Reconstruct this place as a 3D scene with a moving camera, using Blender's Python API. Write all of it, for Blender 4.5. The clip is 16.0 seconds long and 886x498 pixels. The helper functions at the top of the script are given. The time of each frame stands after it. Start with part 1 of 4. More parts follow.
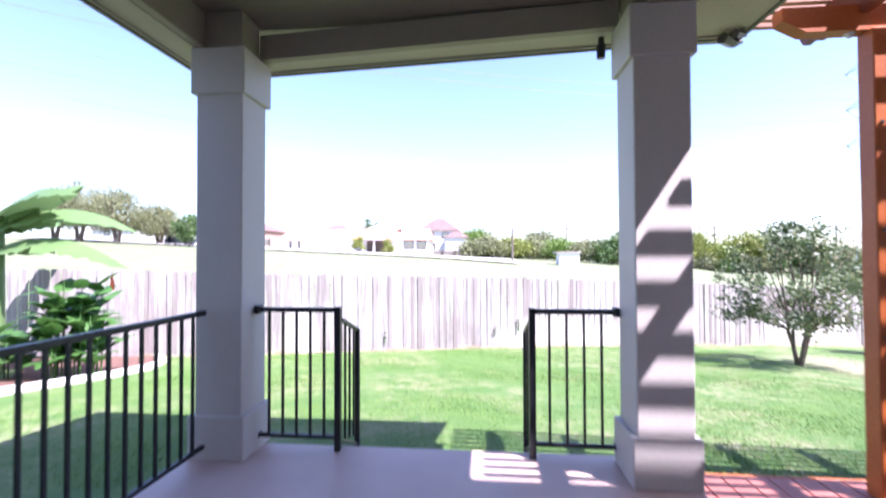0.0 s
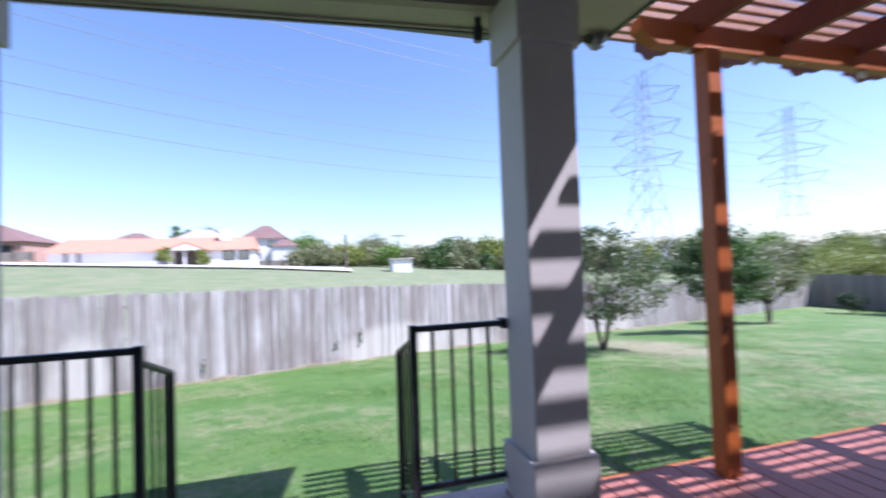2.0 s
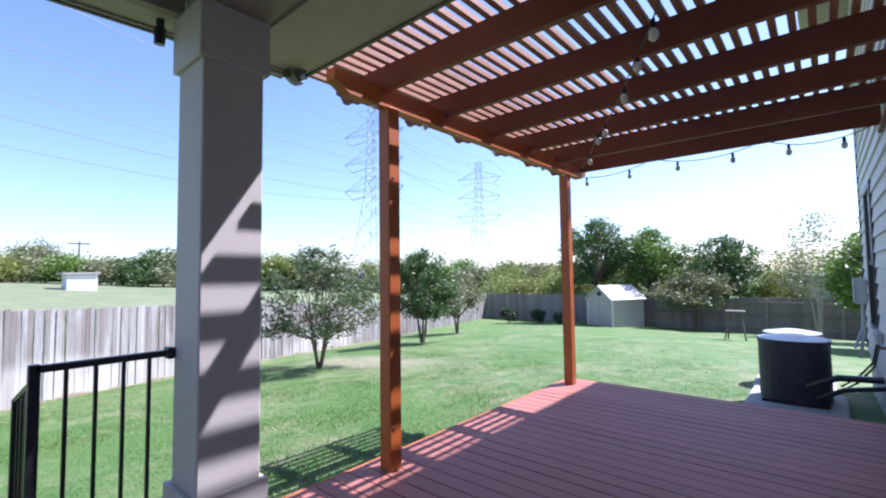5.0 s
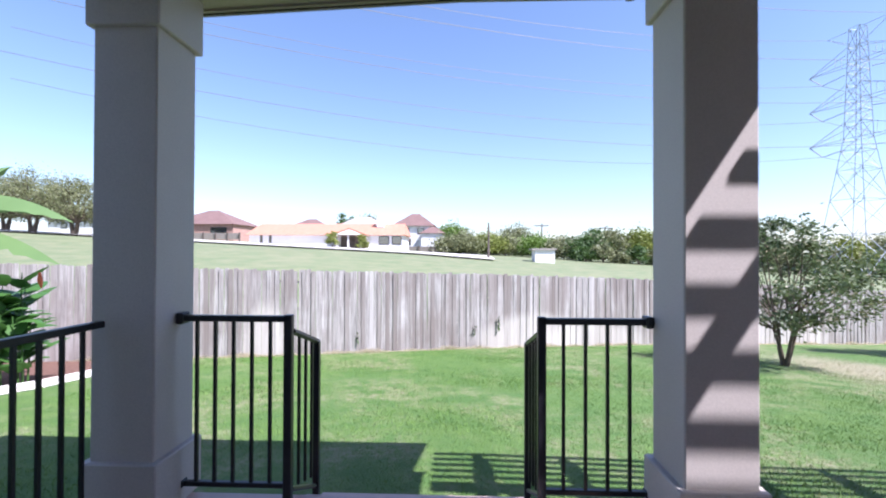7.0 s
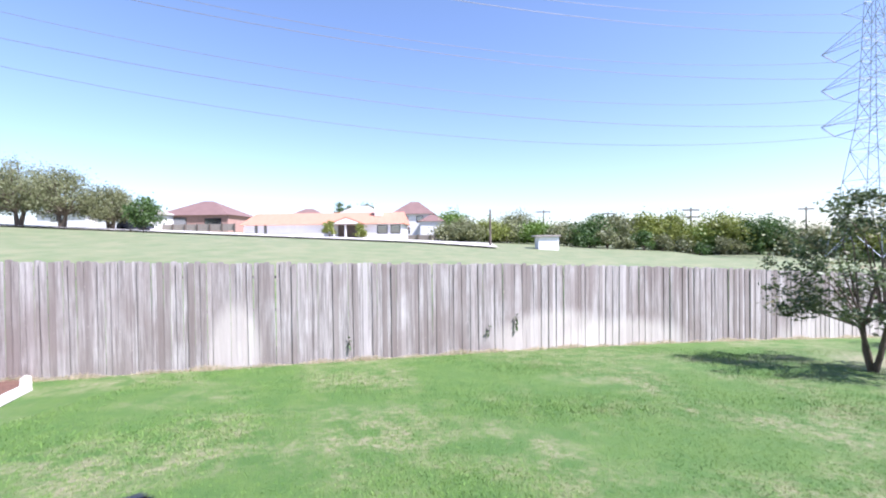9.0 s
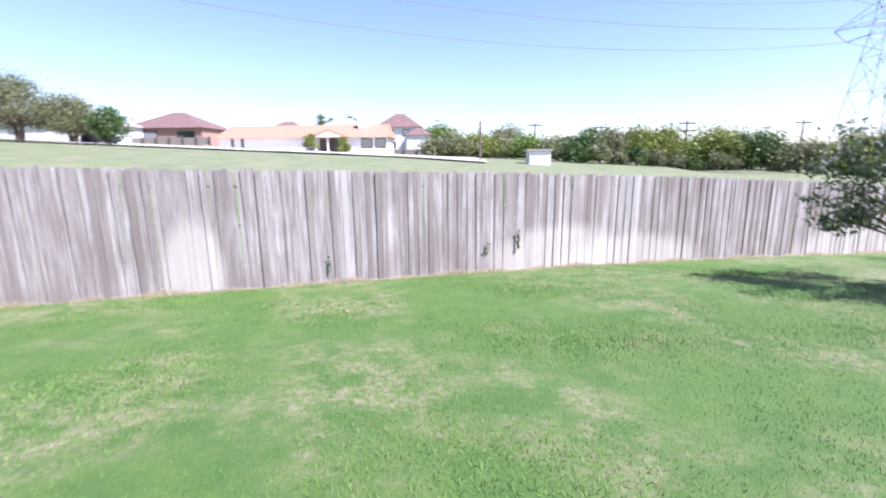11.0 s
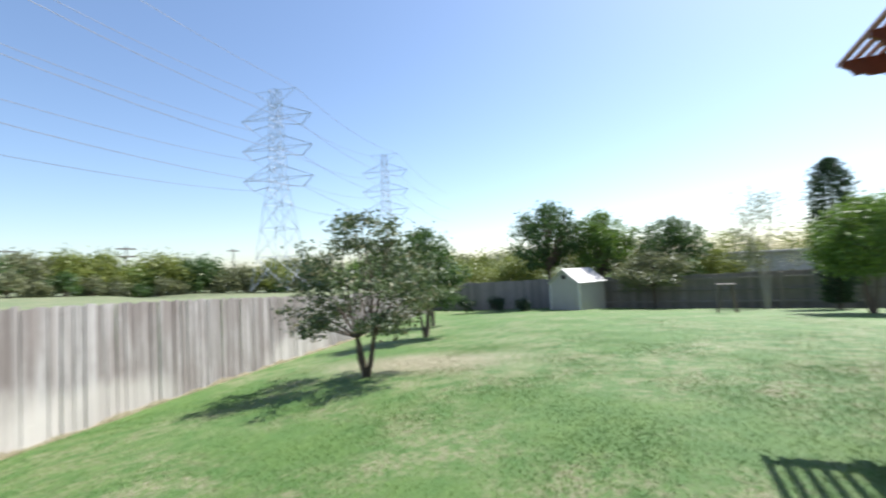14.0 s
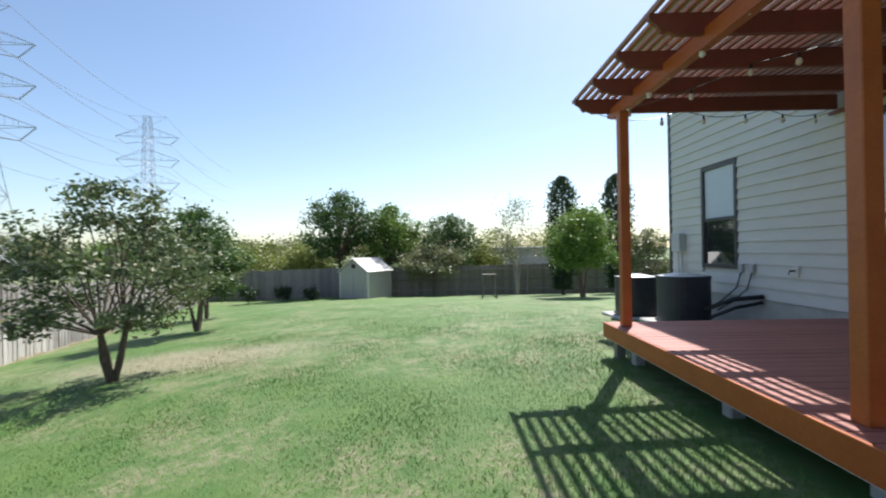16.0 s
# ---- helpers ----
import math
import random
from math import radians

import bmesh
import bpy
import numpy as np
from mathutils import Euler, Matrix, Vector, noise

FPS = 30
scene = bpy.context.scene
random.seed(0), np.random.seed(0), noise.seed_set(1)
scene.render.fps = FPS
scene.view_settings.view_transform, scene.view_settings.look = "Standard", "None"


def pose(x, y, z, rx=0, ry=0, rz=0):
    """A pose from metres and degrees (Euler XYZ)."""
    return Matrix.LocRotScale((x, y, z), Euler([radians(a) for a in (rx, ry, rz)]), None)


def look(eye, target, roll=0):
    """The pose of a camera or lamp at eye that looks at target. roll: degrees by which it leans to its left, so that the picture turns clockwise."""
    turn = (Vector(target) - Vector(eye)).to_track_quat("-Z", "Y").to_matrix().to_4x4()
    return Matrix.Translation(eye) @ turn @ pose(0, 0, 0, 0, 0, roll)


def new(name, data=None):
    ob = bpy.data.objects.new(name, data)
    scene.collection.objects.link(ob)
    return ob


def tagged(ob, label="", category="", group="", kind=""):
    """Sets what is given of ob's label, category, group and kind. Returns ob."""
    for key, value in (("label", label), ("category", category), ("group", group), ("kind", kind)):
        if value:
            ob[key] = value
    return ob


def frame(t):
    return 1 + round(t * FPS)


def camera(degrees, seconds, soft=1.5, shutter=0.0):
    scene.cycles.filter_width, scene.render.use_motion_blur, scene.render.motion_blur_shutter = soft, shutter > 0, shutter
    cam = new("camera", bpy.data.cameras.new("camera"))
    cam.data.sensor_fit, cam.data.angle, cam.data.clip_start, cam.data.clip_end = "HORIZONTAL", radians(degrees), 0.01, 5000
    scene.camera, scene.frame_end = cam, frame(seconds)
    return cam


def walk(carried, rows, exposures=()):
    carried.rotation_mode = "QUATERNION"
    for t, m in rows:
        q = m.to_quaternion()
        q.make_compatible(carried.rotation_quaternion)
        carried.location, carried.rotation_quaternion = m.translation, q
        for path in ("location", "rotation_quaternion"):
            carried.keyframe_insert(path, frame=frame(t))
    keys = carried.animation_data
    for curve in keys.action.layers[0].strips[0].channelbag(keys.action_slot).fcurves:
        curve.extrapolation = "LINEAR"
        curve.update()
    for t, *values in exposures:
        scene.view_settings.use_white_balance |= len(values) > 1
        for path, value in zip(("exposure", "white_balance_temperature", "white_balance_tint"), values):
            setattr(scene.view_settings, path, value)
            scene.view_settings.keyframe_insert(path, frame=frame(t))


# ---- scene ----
cam = camera(89.6, 16.0, soft=2.0, shutter=0.5)
EXPOSURES = [(0.0, 2.1, 5650, 32), (0.3, 1.85, 5600, 30), (0.7, 1.55, 5500, 28), (1.2, 1.3, 5400, 26), (2.4, 1.13, 5350, 24), (3.1, 0.98, 5250, 24), (5.4, 1.32, 5550, 22), (6.0, 1.33, 5700, 23), (8.0, 1.27, 5650, 23), (8.6, 1.28, 5700, 23), (11.0, 1.28, 5700, 27), (12.6, 1.18, 5900, 22), (14.0, 0.96, 6100, 11), (16.0, 0.82, 6250, 10)]
PATH = [
    (0, (-0.160, 0.268, 1.236), (-0.345, 2.259, 1.273), -0.2),
    (0.5, (-0.210, 0.580, 1.240), (-0.408, 2.557, 1.468), -1.2),
    (1, (-0.260, 0.690, 1.249), (-0.526, 2.671, 1.338), 0.4),
    (1.5, (-0.372, 0.785, 1.250), (-0.279, 2.780, 1.372), -3.4),
    (2, (-0.343, 0.800, 1.245), (0.209, 2.721, 1.301), -2.0),
    (2.5, (-0.292, 0.635, 1.275), (0.824, 2.292, 1.368), -1.3),
    (3, (-0.215, 0.615, 1.271), (1.275, 1.943, 1.380), -1.6),
    (3.2, (-0.200, 0.575, 1.270), (1.390, 1.778, 1.391), -1.3),
    (5.3, (-0.186, 0.562, 1.276), (1.287, 1.911, 1.380), -0.4),
    (5.5, (-0.184, 0.578, 1.276), (1.101, 2.106, 1.391), -0.3),
    (6, (-0.206, 0.734, 1.256), (0.478, 2.609, 1.387), -0.25),
    (6.5, (-0.252, 0.806, 1.243), (-0.113, 2.799, 1.338), -0.9),
    (7, (-0.264, 0.908, 1.224), (-0.339, 2.907, 1.243), 0.2),
    (7.5, (-0.309, 1.226, 1.211), (-0.385, 3.224, 1.218), 0.4),
    (8, (-0.349, 1.664, 1.188), (-0.374, 3.663, 1.109), -1.4),
    (8.5, (-0.393, 2.153, 1.223), (-0.478, 4.15, 1.16), -0.0),
    (8.7, (-0.434, 2.376, 1.211), (-0.506, 4.374, 1.184), -0.7),
    (10.8, (-0.656, 3.759, 1.022), (-0.713, 5.727, 0.668), 0.6),
    (11, (-0.642, 3.868, 0.978), (-0.659, 5.827, 0.578), -0.6),
    (11.5, (-0.675, 4.177, 0.811), (-0.466, 6.136, 0.466), -1.9),
    (12, (-0.665, 4.565, 0.743), (-0.379, 6.515, 0.403), -1.0),
    (12.5, (-0.577, 4.924, 0.781), (0.054, 6.814, 0.605), -0.5),
    (13, (-0.545, 5.046, 0.824), (0.672, 6.632, 0.877), -4.0),
    (13.5, (-0.39, 5.181, 0.858), (1.158, 6.441, 0.984), -2.8),
    (14, (-0.372, 5.222, 0.886), (1.411, 6.123, 0.969), -2.8),
    (14.5, (-0.315, 5.255, 0.847), (1.619, 5.758, 0.939), -2.3),
    (15, (-0.346, 5.247, 0.848), (1.639, 5.492, 0.887), -1.0),
    (15.5, (-0.349, 5.245, 0.848), (1.646, 5.383, 0.869), -0.9),
    (16, (-0.343, 5.239, 0.849), (1.656, 5.257, 0.854), -1.0),
]
walk(cam, [(t, look(eye, target, roll)) for t, eye, target, roll in PATH],
     exposures=EXPOSURES)

# ---- light ----
SUN_TO = Vector((0.65, -0.36, 1.0)).normalized()
world = bpy.data.worlds.new("world")
scene.world = world
world.use_nodes = True
wn = world.node_tree.nodes
wn.clear()
sky = wn.new("ShaderNodeTexSky")
sky.sky_type = "NISHITA"
sky.sun_disc = False
sky.sun_elevation = math.asin(SUN_TO.z)
sky.sun_rotation = math.atan2(SUN_TO.x, SUN_TO.y)
sky.air_density, sky.dust_density, sky.ozone_density = 1.0, 0.75, 1.1
bg = wn.new("ShaderNodeBackground")
bg.inputs["Strength"].default_value = 0.099
wo = wn.new("ShaderNodeOutputWorld")
world.node_tree.links.new(sky.outputs[0], bg.inputs[0])
world.node_tree.links.new(bg.outputs[0], wo.inputs[0])
sun_data = bpy.data.lights.new("sun", "SUN")
sun_data.energy, sun_data.angle, sun_data.color = 5.0, radians(0.53), (1.0, 0.95, 0.88)
sun = new("sun", sun_data)
sun.matrix_world = look(SUN_TO * 60, (0, 0, 0))


# ---- materials ----
def mix_nodes(nt, fac, a, b, mode="MIX"):
    n = nt.nodes.new("ShaderNodeMix")
    n.data_type, n.blend_type = "RGBA", mode
    for sock, v in ((n.inputs[0], fac), (n.inputs[6], a), (n.inputs[7], b)):
        if hasattr(v, "links"):
            nt.links.new(v, sock)
        elif isinstance(v, (int, float)):
            sock.default_value = v
        else:
            sock.default_value = (*v, 1)
    return n.outputs[2]


def noise_node(nt, vec, scale, detail=4, rough=0.6):
    n = nt.nodes.new("ShaderNodeTexNoise")
    n.inputs["Scale"].default_value = scale
    n.inputs["Detail"].default_value = detail
    n.inputs["Roughness"].default_value = rough
    nt.links.new(vec, n.inputs["Vector"])
    return n.outputs["Fac"]


def ramp(nt, fac, a, b, lo=0.0, hi=1.0):
    n = nt.nodes.new("ShaderNodeMapRange")
    n.inputs[1].default_value, n.inputs[2].default_value = a, b
    n.inputs[3].default_value, n.inputs[4].default_value = lo, hi
    nt.links.new(fac, n.inputs[0])
    return n.outputs[0]


def scaled(nt, vec, s):
    n = nt.nodes.new("ShaderNodeMapping")
    n.inputs["Scale"].default_value = s
    nt.links.new(vec, n.inputs[0])
    return n.outputs[0]


def start_material(name, rough=0.7, metal=0.0):
    m = bpy.data.materials.new(name)
    m.use_nodes = True
    nt = m.node_tree
    b = nt.nodes["Principled BSDF"]
    b.inputs["Roughness"].default_value = rough
    b.inputs["Metallic"].default_value = metal
    geo = nt.nodes.new("ShaderNodeNewGeometry")
    return m, nt, b, geo.outputs["Position"], geo


def add_bump(nt, b, height, strength, dist=0.01):
    n = nt.nodes.new("ShaderNodeBump")
    n.inputs["Strength"].default_value = strength
    n.inputs["Distance"].default_value = dist
    nt.links.new(height, n.inputs["Height"])
    nt.links.new(n.outputs[0], b.inputs["Normal"])


def plain(name, c1, c2, rough=0.7, metal=0.0, scale=6.0, stretch=(1, 1, 1), fine=60.0, bump=0.15, vary=0.0):
    """A surface that wanders between two colours, at a coarse and a fine scale."""
    m, nt, b, pos, geo = start_material(name, rough, metal)
    p = scaled(nt, pos, stretch)
    coarse, grain = noise_node(nt, p, scale), noise_node(nt, p, fine, 3)
    col = mix_nodes(nt, ramp(nt, coarse, 0.3, 0.7), c1, c2)
    col = mix_nodes(nt, ramp(nt, grain, 0.3, 0.75, 0.0, 0.35), col, tuple(0.55 * v for v in c1))
    if vary:
        info = nt.nodes.new("ShaderNodeObjectInfo")
        col = mix_nodes(nt, ramp(nt, info.outputs["Random"], 0, 1, 0, vary), col, tuple(0.35 * v for v in c1))
    nt.links.new(col, b.inputs["Base Color"])
    add_bump(nt, b, grain, bump)
    return m


def leaf_material(name, dark, light, odd=None, rough=0.5):
    m, nt, b, pos, geo = start_material(name, rough)
    rnd = geo.outputs["Random Per Island"]
    col = mix_nodes(nt, rnd, dark, light)
    col = mix_nodes(nt, ramp(nt, noise_node(nt, pos, 1.3, 2), 0.4, 0.7, 0, 0.6), col, light)
    if odd:
        col = mix_nodes(nt, ramp(nt, rnd, 0.9, 0.93), col, odd)
    nt.links.new(col, b.inputs["Base Color"])
    tr = nt.nodes.new("ShaderNodeBsdfTranslucent")
    nt.links.new(col, tr.inputs[0])
    mx = nt.nodes.new("ShaderNodeMixShader")
    mx.inputs[0].default_value = 0.3
    nt.links.new(b.outputs[0], mx.inputs[1])
    nt.links.new(tr.outputs[0], mx.inputs[2])
    nt.links.new(mx.outputs[0], nt.nodes["Material Output"].inputs[0])
    return m


def lawn_material(name, blades):
    m, nt, b, pos, geo = start_material(name, 0.75)
    coarse, mid, fine = noise_node(nt, pos, 0.55, 5), noise_node(nt, pos, 2.6, 5, 0.7), noise_node(nt, pos, 70, 4, 0.8)
    col = mix_nodes(nt, ramp(nt, mid, 0.35, 0.65), (0.070, 0.162, 0.023), (0.122, 0.212, 0.034))
    dry = nt.nodes.new("ShaderNodeMath")
    dry.operation = "MULTIPLY"
    nt.links.new(ramp(nt, coarse, 0.43, 0.60), dry.inputs[0])
    nt.links.new(ramp(nt, mid, 0.40, 0.58), dry.inputs[1])
    tuft = noise_node(nt, pos, 14, 4, 0.75)
    dry2 = nt.nodes.new("ShaderNodeMath")
    dry2.operation = "MULTIPLY"
    nt.links.new(dry.outputs[0], dry2.inputs[0])
    nt.links.new(ramp(nt, tuft, 0.42, 0.58, 0.05, 1.0), dry2.inputs[1])
    col = mix_nodes(nt, dry2.outputs[0], col, (0.40, 0.33, 0.22))
    # worn soil round the small tree
    off = nt.nodes.new("ShaderNodeVectorMath")
    off.operation = "SUBTRACT"
    off.inputs[1].default_value = (7.7, 10.0, -1.1)
    nt.links.new(pos, off.inputs[0])
    dist = nt.nodes.new("ShaderNodeVectorMath")
    dist.operation = "LENGTH"
    nt.links.new(scaled(nt, off.outputs[0], (0.75, 0.36, 0)), dist.inputs[0])
    wob = nt.nodes.new("ShaderNodeMath")
    wob.operation = "ADD"
    nt.links.new(dist.outputs["Value"], wob.inputs[0])
    nt.links.new(ramp(nt, tuft, 0.3, 0.7, -0.5, 0.5), wob.inputs[1])
    col = mix_nodes(nt, ramp(nt, wob.outputs[0], 0.4, 1.1, 0.9, 0.0), col, (0.46, 0.37, 0.27))
    col = mix_nodes(nt, ramp(nt, tuft, 0.3, 0.7, 0, 0.35), col, (0.045, 0.115, 0.02))
    if blades:
        col = mix_nodes(nt, ramp(nt, geo.outputs["Random Per Island"], 0, 1, 0, 0.55), col, (0.165, 0.285, 0.055))
    else:
        col = mix_nodes(nt, ramp(nt, fine, 0.35, 0.65, 0, 0.55), col, (0.05, 0.09, 0.02))
        sep = nt.nodes.new("ShaderNodeSeparateXYZ")
        nt.links.new(pos, sep.inputs[0])
        far = ramp(nt, sep.outputs[1], 20, 32)
        pale = mix_nodes(nt, ramp(nt, coarse, 0.35, 0.65), (0.125, 0.165, 0.07), (0.20, 0.205, 0.11))
        col = mix_nodes(nt, far, col, pale)
        add_bump(nt, b, fine, 0.6, 0.03)
    nt.links.new(col, b.inputs["Base Color"])
    return m


def picket_material():
    m, nt, b, pos, geo = start_material("weathered_fence_wood", 0.85)
    info = nt.nodes.new("ShaderNodeObjectInfo")
    p = scaled(nt, pos, (30, 30, 1.2))
    off = nt.nodes.new("ShaderNodeVectorMath")
    off.operation = "ADD"
    cmb = nt.nodes.new("ShaderNodeCombineXYZ")
    isl = geo.outputs["Random Per Island"]
    own = nt.nodes.new("ShaderNodeMath")
    own.operation = "ADD"
    nt.links.new(info.outputs["Random"], own.inputs[0])
    nt.links.new(isl, own.inputs[1])
    rnd = nt.nodes.new("ShaderNodeMath")
    rnd.operation = "FRACT"
    nt.links.new(own.outputs[0], rnd.inputs[0])
    rnd = rnd.outputs[0]
    nt.links.new(ramp(nt, rnd, 0, 1, 0, 40), cmb.inputs[2])
    nt.links.new(p, off.inputs[0])
    nt.links.new(cmb.outputs[0], off.inputs[1])
    grain = noise_node(nt, off.outputs[0], 1.0, 6, 0.7)
    patch = noise_node(nt, scaled(nt, pos, (1, 1, 0.6)), 1.1, 4)
    knots = noise_node(nt, pos, 15.0, 3)
    col = mix_nodes(nt, ramp(nt, grain, 0.36, 0.64), (0.17, 0.155, 0.145), (0.46, 0.435, 0.415))
    col = mix_nodes(nt, ramp(nt, rnd, 0.3, 1, 0, 0.75), col, (0.17, 0.14, 0.125))
    tone = nt.nodes.new("ShaderNodeMath")
    tone.operation = "FRACT"
    nt.links.new(ramp(nt, rnd, 0, 1, 0, 17), tone.inputs[0])
    col = mix_nodes(nt, ramp(nt, tone.outputs[0], 0.7, 1, 0, 0.6), col, (0.54, 0.51, 0.49))
    col = mix_nodes(nt, ramp(nt, patch, 0.45, 0.62, 0, 0.6), col, (0.19, 0.155, 0.14))
    col = mix_nodes(nt, ramp(nt, knots, 0.69, 0.76, 0, 0.55), col, (0.62, 0.56, 0.47))
    # rinsed stretches low on the boards, and red soil splashed on their feet
    sep = nt.nodes.new("ShaderNodeSeparateXYZ")
    nt.links.new(pos, sep.inputs[0])
    for cx, cz, rx, rz in ((-4.45, -0.75, 0.42, 0.95), (1.6, -1.05, 1.5, 0.75), (3.3, -1.35, 1.9, 0.75), (10.0, -1.7, 2.2, 0.95)):
        d = nt.nodes.new("ShaderNodeVectorMath")
        d.operation = "LENGTH"
        c2 = nt.nodes.new("ShaderNodeCombineXYZ")
        d_in = nt.nodes.new("ShaderNodeMapRange")
        d_in.clamp = False
        for k, v in ((1, cz - rz), (2, cz + rz), (3, -1), (4, 1)):
            d_in.inputs[k].default_value = v
        nt.links.new(sep.outputs[2], d_in.inputs[0])
        nt.links.new(d_in.outputs[0], c2.inputs[1])
        x_in = nt.nodes.new("ShaderNodeMapRange")
        x_in.clamp = False
        for k, v in ((1, cx - rx), (2, cx + rx), (3, -1), (4, 1)):
            x_in.inputs[k].default_value = v
        nt.links.new(sep.outputs[0], x_in.inputs[0])
        nt.links.new(x_in.outputs[0], c2.inputs[0])
        nt.links.new(c2.outputs[0], d.inputs[0])
        jitter = nt.nodes.new("ShaderNodeMath")
        jitter.operation = "ADD"
        nt.links.new(d.outputs["Value"], jitter.inputs[0])
        nt.links.new(ramp(nt, grain, 0, 1, -0.55, 0.55), jitter.inputs[1])
        col = mix_nodes(nt, ramp(nt, jitter.outputs[0], 0.75, 1.05, 0.5, 0.0), col, (0.60, 0.56, 0.51))
    nt.links.new(col, b.inputs["Base Color"])
    add_bump(nt, b, grain, 0.5, 0.01)
    return m


LAWN = lawn_material("lawn", False)
BLADE = lawn_material("grass_blades", True)
PICKET = picket_material()
BACKWOOD = plain("dark_fence_wood", (0.26, 0.225, 0.195), (0.38, 0.335, 0.29), 0.85, scale=2, stretch=(8, 8, 1), vary=0.5)
COLUMN = plain("painted_column_board", (0.56, 0.50, 0.46), (0.60, 0.54, 0.50), 0.6, scale=2, fine=120, bump=0.05)
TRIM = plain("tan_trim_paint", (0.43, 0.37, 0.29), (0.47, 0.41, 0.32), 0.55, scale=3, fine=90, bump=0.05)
# tan taken darker than TRIM for the shadow on the inner beam face
BEAM = plain("shade_darkened_beam_tan", (0.30, 0.25, 0.19), (0.34, 0.285, 0.215), 0.6, scale=3, fine=90, bump=0.05)
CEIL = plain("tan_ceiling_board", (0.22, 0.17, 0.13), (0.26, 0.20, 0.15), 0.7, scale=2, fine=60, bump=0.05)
PORCH = plain("painted_concrete_floor", (0.60, 0.42, 0.36), (0.68, 0.49, 0.42), 0.45, scale=2.5, fine=150, bump=0.06)
CONC = plain("concrete", (0.40, 0.39, 0.37), (0.52, 0.50, 0.47), 0.9, scale=4, fine=80)
BLACK = plain("black_painted_steel", (0.012, 0.012, 0.015), (0.02, 0.02, 0.024), 0.35, 0.0, scale=20, fine=200, bump=0.03)
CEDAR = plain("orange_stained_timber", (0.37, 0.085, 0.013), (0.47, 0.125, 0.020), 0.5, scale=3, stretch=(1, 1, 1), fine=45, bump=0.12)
# rafter stain, darkened to carry the shade on the undersides
RAFT = plain("shaded_red_stained_timber", (0.17, 0.042, 0.016), (0.23, 0.058, 0.022), 0.55, scale=3, fine=45, bump=0.12)
# slat red, paled to carry the sun on the slat sides
SLAT = plain("sunlit_red_slat", (0.43, 0.19, 0.115), (0.52, 0.25, 0.155), 0.6, scale=3, fine=45, bump=0.12, vary=0.3)
DECK = plain("red_stained_deck_board", (0.37, 0.13, 0.095), (0.43, 0.16, 0.118), 0.58, scale=3, stretch=(4, 1, 1), fine=60, bump=0.12, vary=0.25)
SIDING = plain("cream_lap_siding", (0.62, 0.59, 0.55), (0.67, 0.64, 0.60), 0.6, scale=2, stretch=(1, 1, 5), fine=90, bump=0.06)
DARKFRAME = plain("dark_bronze_frame", (0.035, 0.032, 0.035), (0.05, 0.045, 0.045), 0.4, scale=10)
ACSHELL = plain("charcoal_steel", (0.03, 0.032, 0.045), (0.045, 0.047, 0.06), 0.45, 0.2, scale=8)
ACTOP = plain("pale_grey_steel", (0.45, 0.46, 0.48), (0.55, 0.56, 0.58), 0.4, 0.3, scale=8)
BOXGREY = plain("grey_enamel", (0.42, 0.43, 0.44), (0.48, 0.49, 0.5), 0.45, scale=8)
BARK = plain("brown_bark", (0.10, 0.075, 0.055), (0.17, 0.13, 0.10), 0.9, scale=10, stretch=(3, 3, 1), fine=60, bump=0.5)
PALEBARK = plain("pale_grey_bark", (0.30, 0.27, 0.23), (0.42, 0.38, 0.33), 0.9, scale=10, stretch=(3, 3, 1), fine=60, bump=0.4)
LEAF1 = leaf_material("small_tree_leaf", (0.045, 0.078, 0.026), (0.15, 0.19, 0.08), (0.30, 0.27, 0.16), rough=0.5)
LEAF2 = leaf_material("dark_tree_leaf", (0.03, 0.065, 0.018), (0.09, 0.16, 0.035))
LEAF3 = leaf_material("bright_tree_leaf", (0.07, 0.14, 0.02), (0.17, 0.26, 0.045))
LEAF4 = leaf_material("yellow_green_leaf", (0.13, 0.17, 0.03), (0.25, 0.28, 0.06))
LEAF5 = leaf_material("dull_scrub_leaf", (0.12, 0.14, 0.06), (0.24, 0.25, 0.12))
LEAFC = leaf_material("cypress_leaf", (0.015, 0.035, 0.014), (0.04, 0.075, 0.025))
BANANA = leaf_material("banana_leaf", (0.10, 0.18, 0.06), (0.19, 0.29, 0.11), rough=0.35)
CANNA = leaf_material("canna_leaf", (0.035, 0.10, 0.022), (0.10, 0.22, 0.05), rough=0.4)
RED = plain("red_petals", (0.55, 0.07, 0.02), (0.65, 0.12, 0.03), 0.5)
MULCH = plain("brown_mulch", (0.10, 0.05, 0.035), (0.19, 0.10, 0.07), 0.95, scale=14, fine=50, bump=0.8)
KERB = plain("white_edging_stone", (0.68, 0.64, 0.58), (0.78, 0.74, 0.68), 0.85, scale=6)
WHITE = plain("white_wall_paint", (0.72, 0.71, 0.70), (0.80, 0.79, 0.78), 0.7, scale=0.6, fine=8)
TERRA = plain("orange_roof_tile", (0.45, 0.20, 0.125), (0.52, 0.25, 0.165), 0.8, scale=0.8, stretch=(3, 1, 1), fine=9, bump=0.5)
BROWNROOF = plain("brown_roof_shingle", (0.15, 0.09, 0.08), (0.20, 0.125, 0.11), 0.9, scale=0.8, fine=9, bump=0.4)
GREYROOF = plain("grey_roof_shingle", (0.33, 0.29, 0.27), (0.42, 0.37, 0.34), 0.9, scale=0.8, fine=20, bump=0.4)
BRICK = plain("far_brick_wall", (0.34, 0.20, 0.16), (0.43, 0.27, 0.22), 0.9, scale=2, fine=14, bump=0.3)
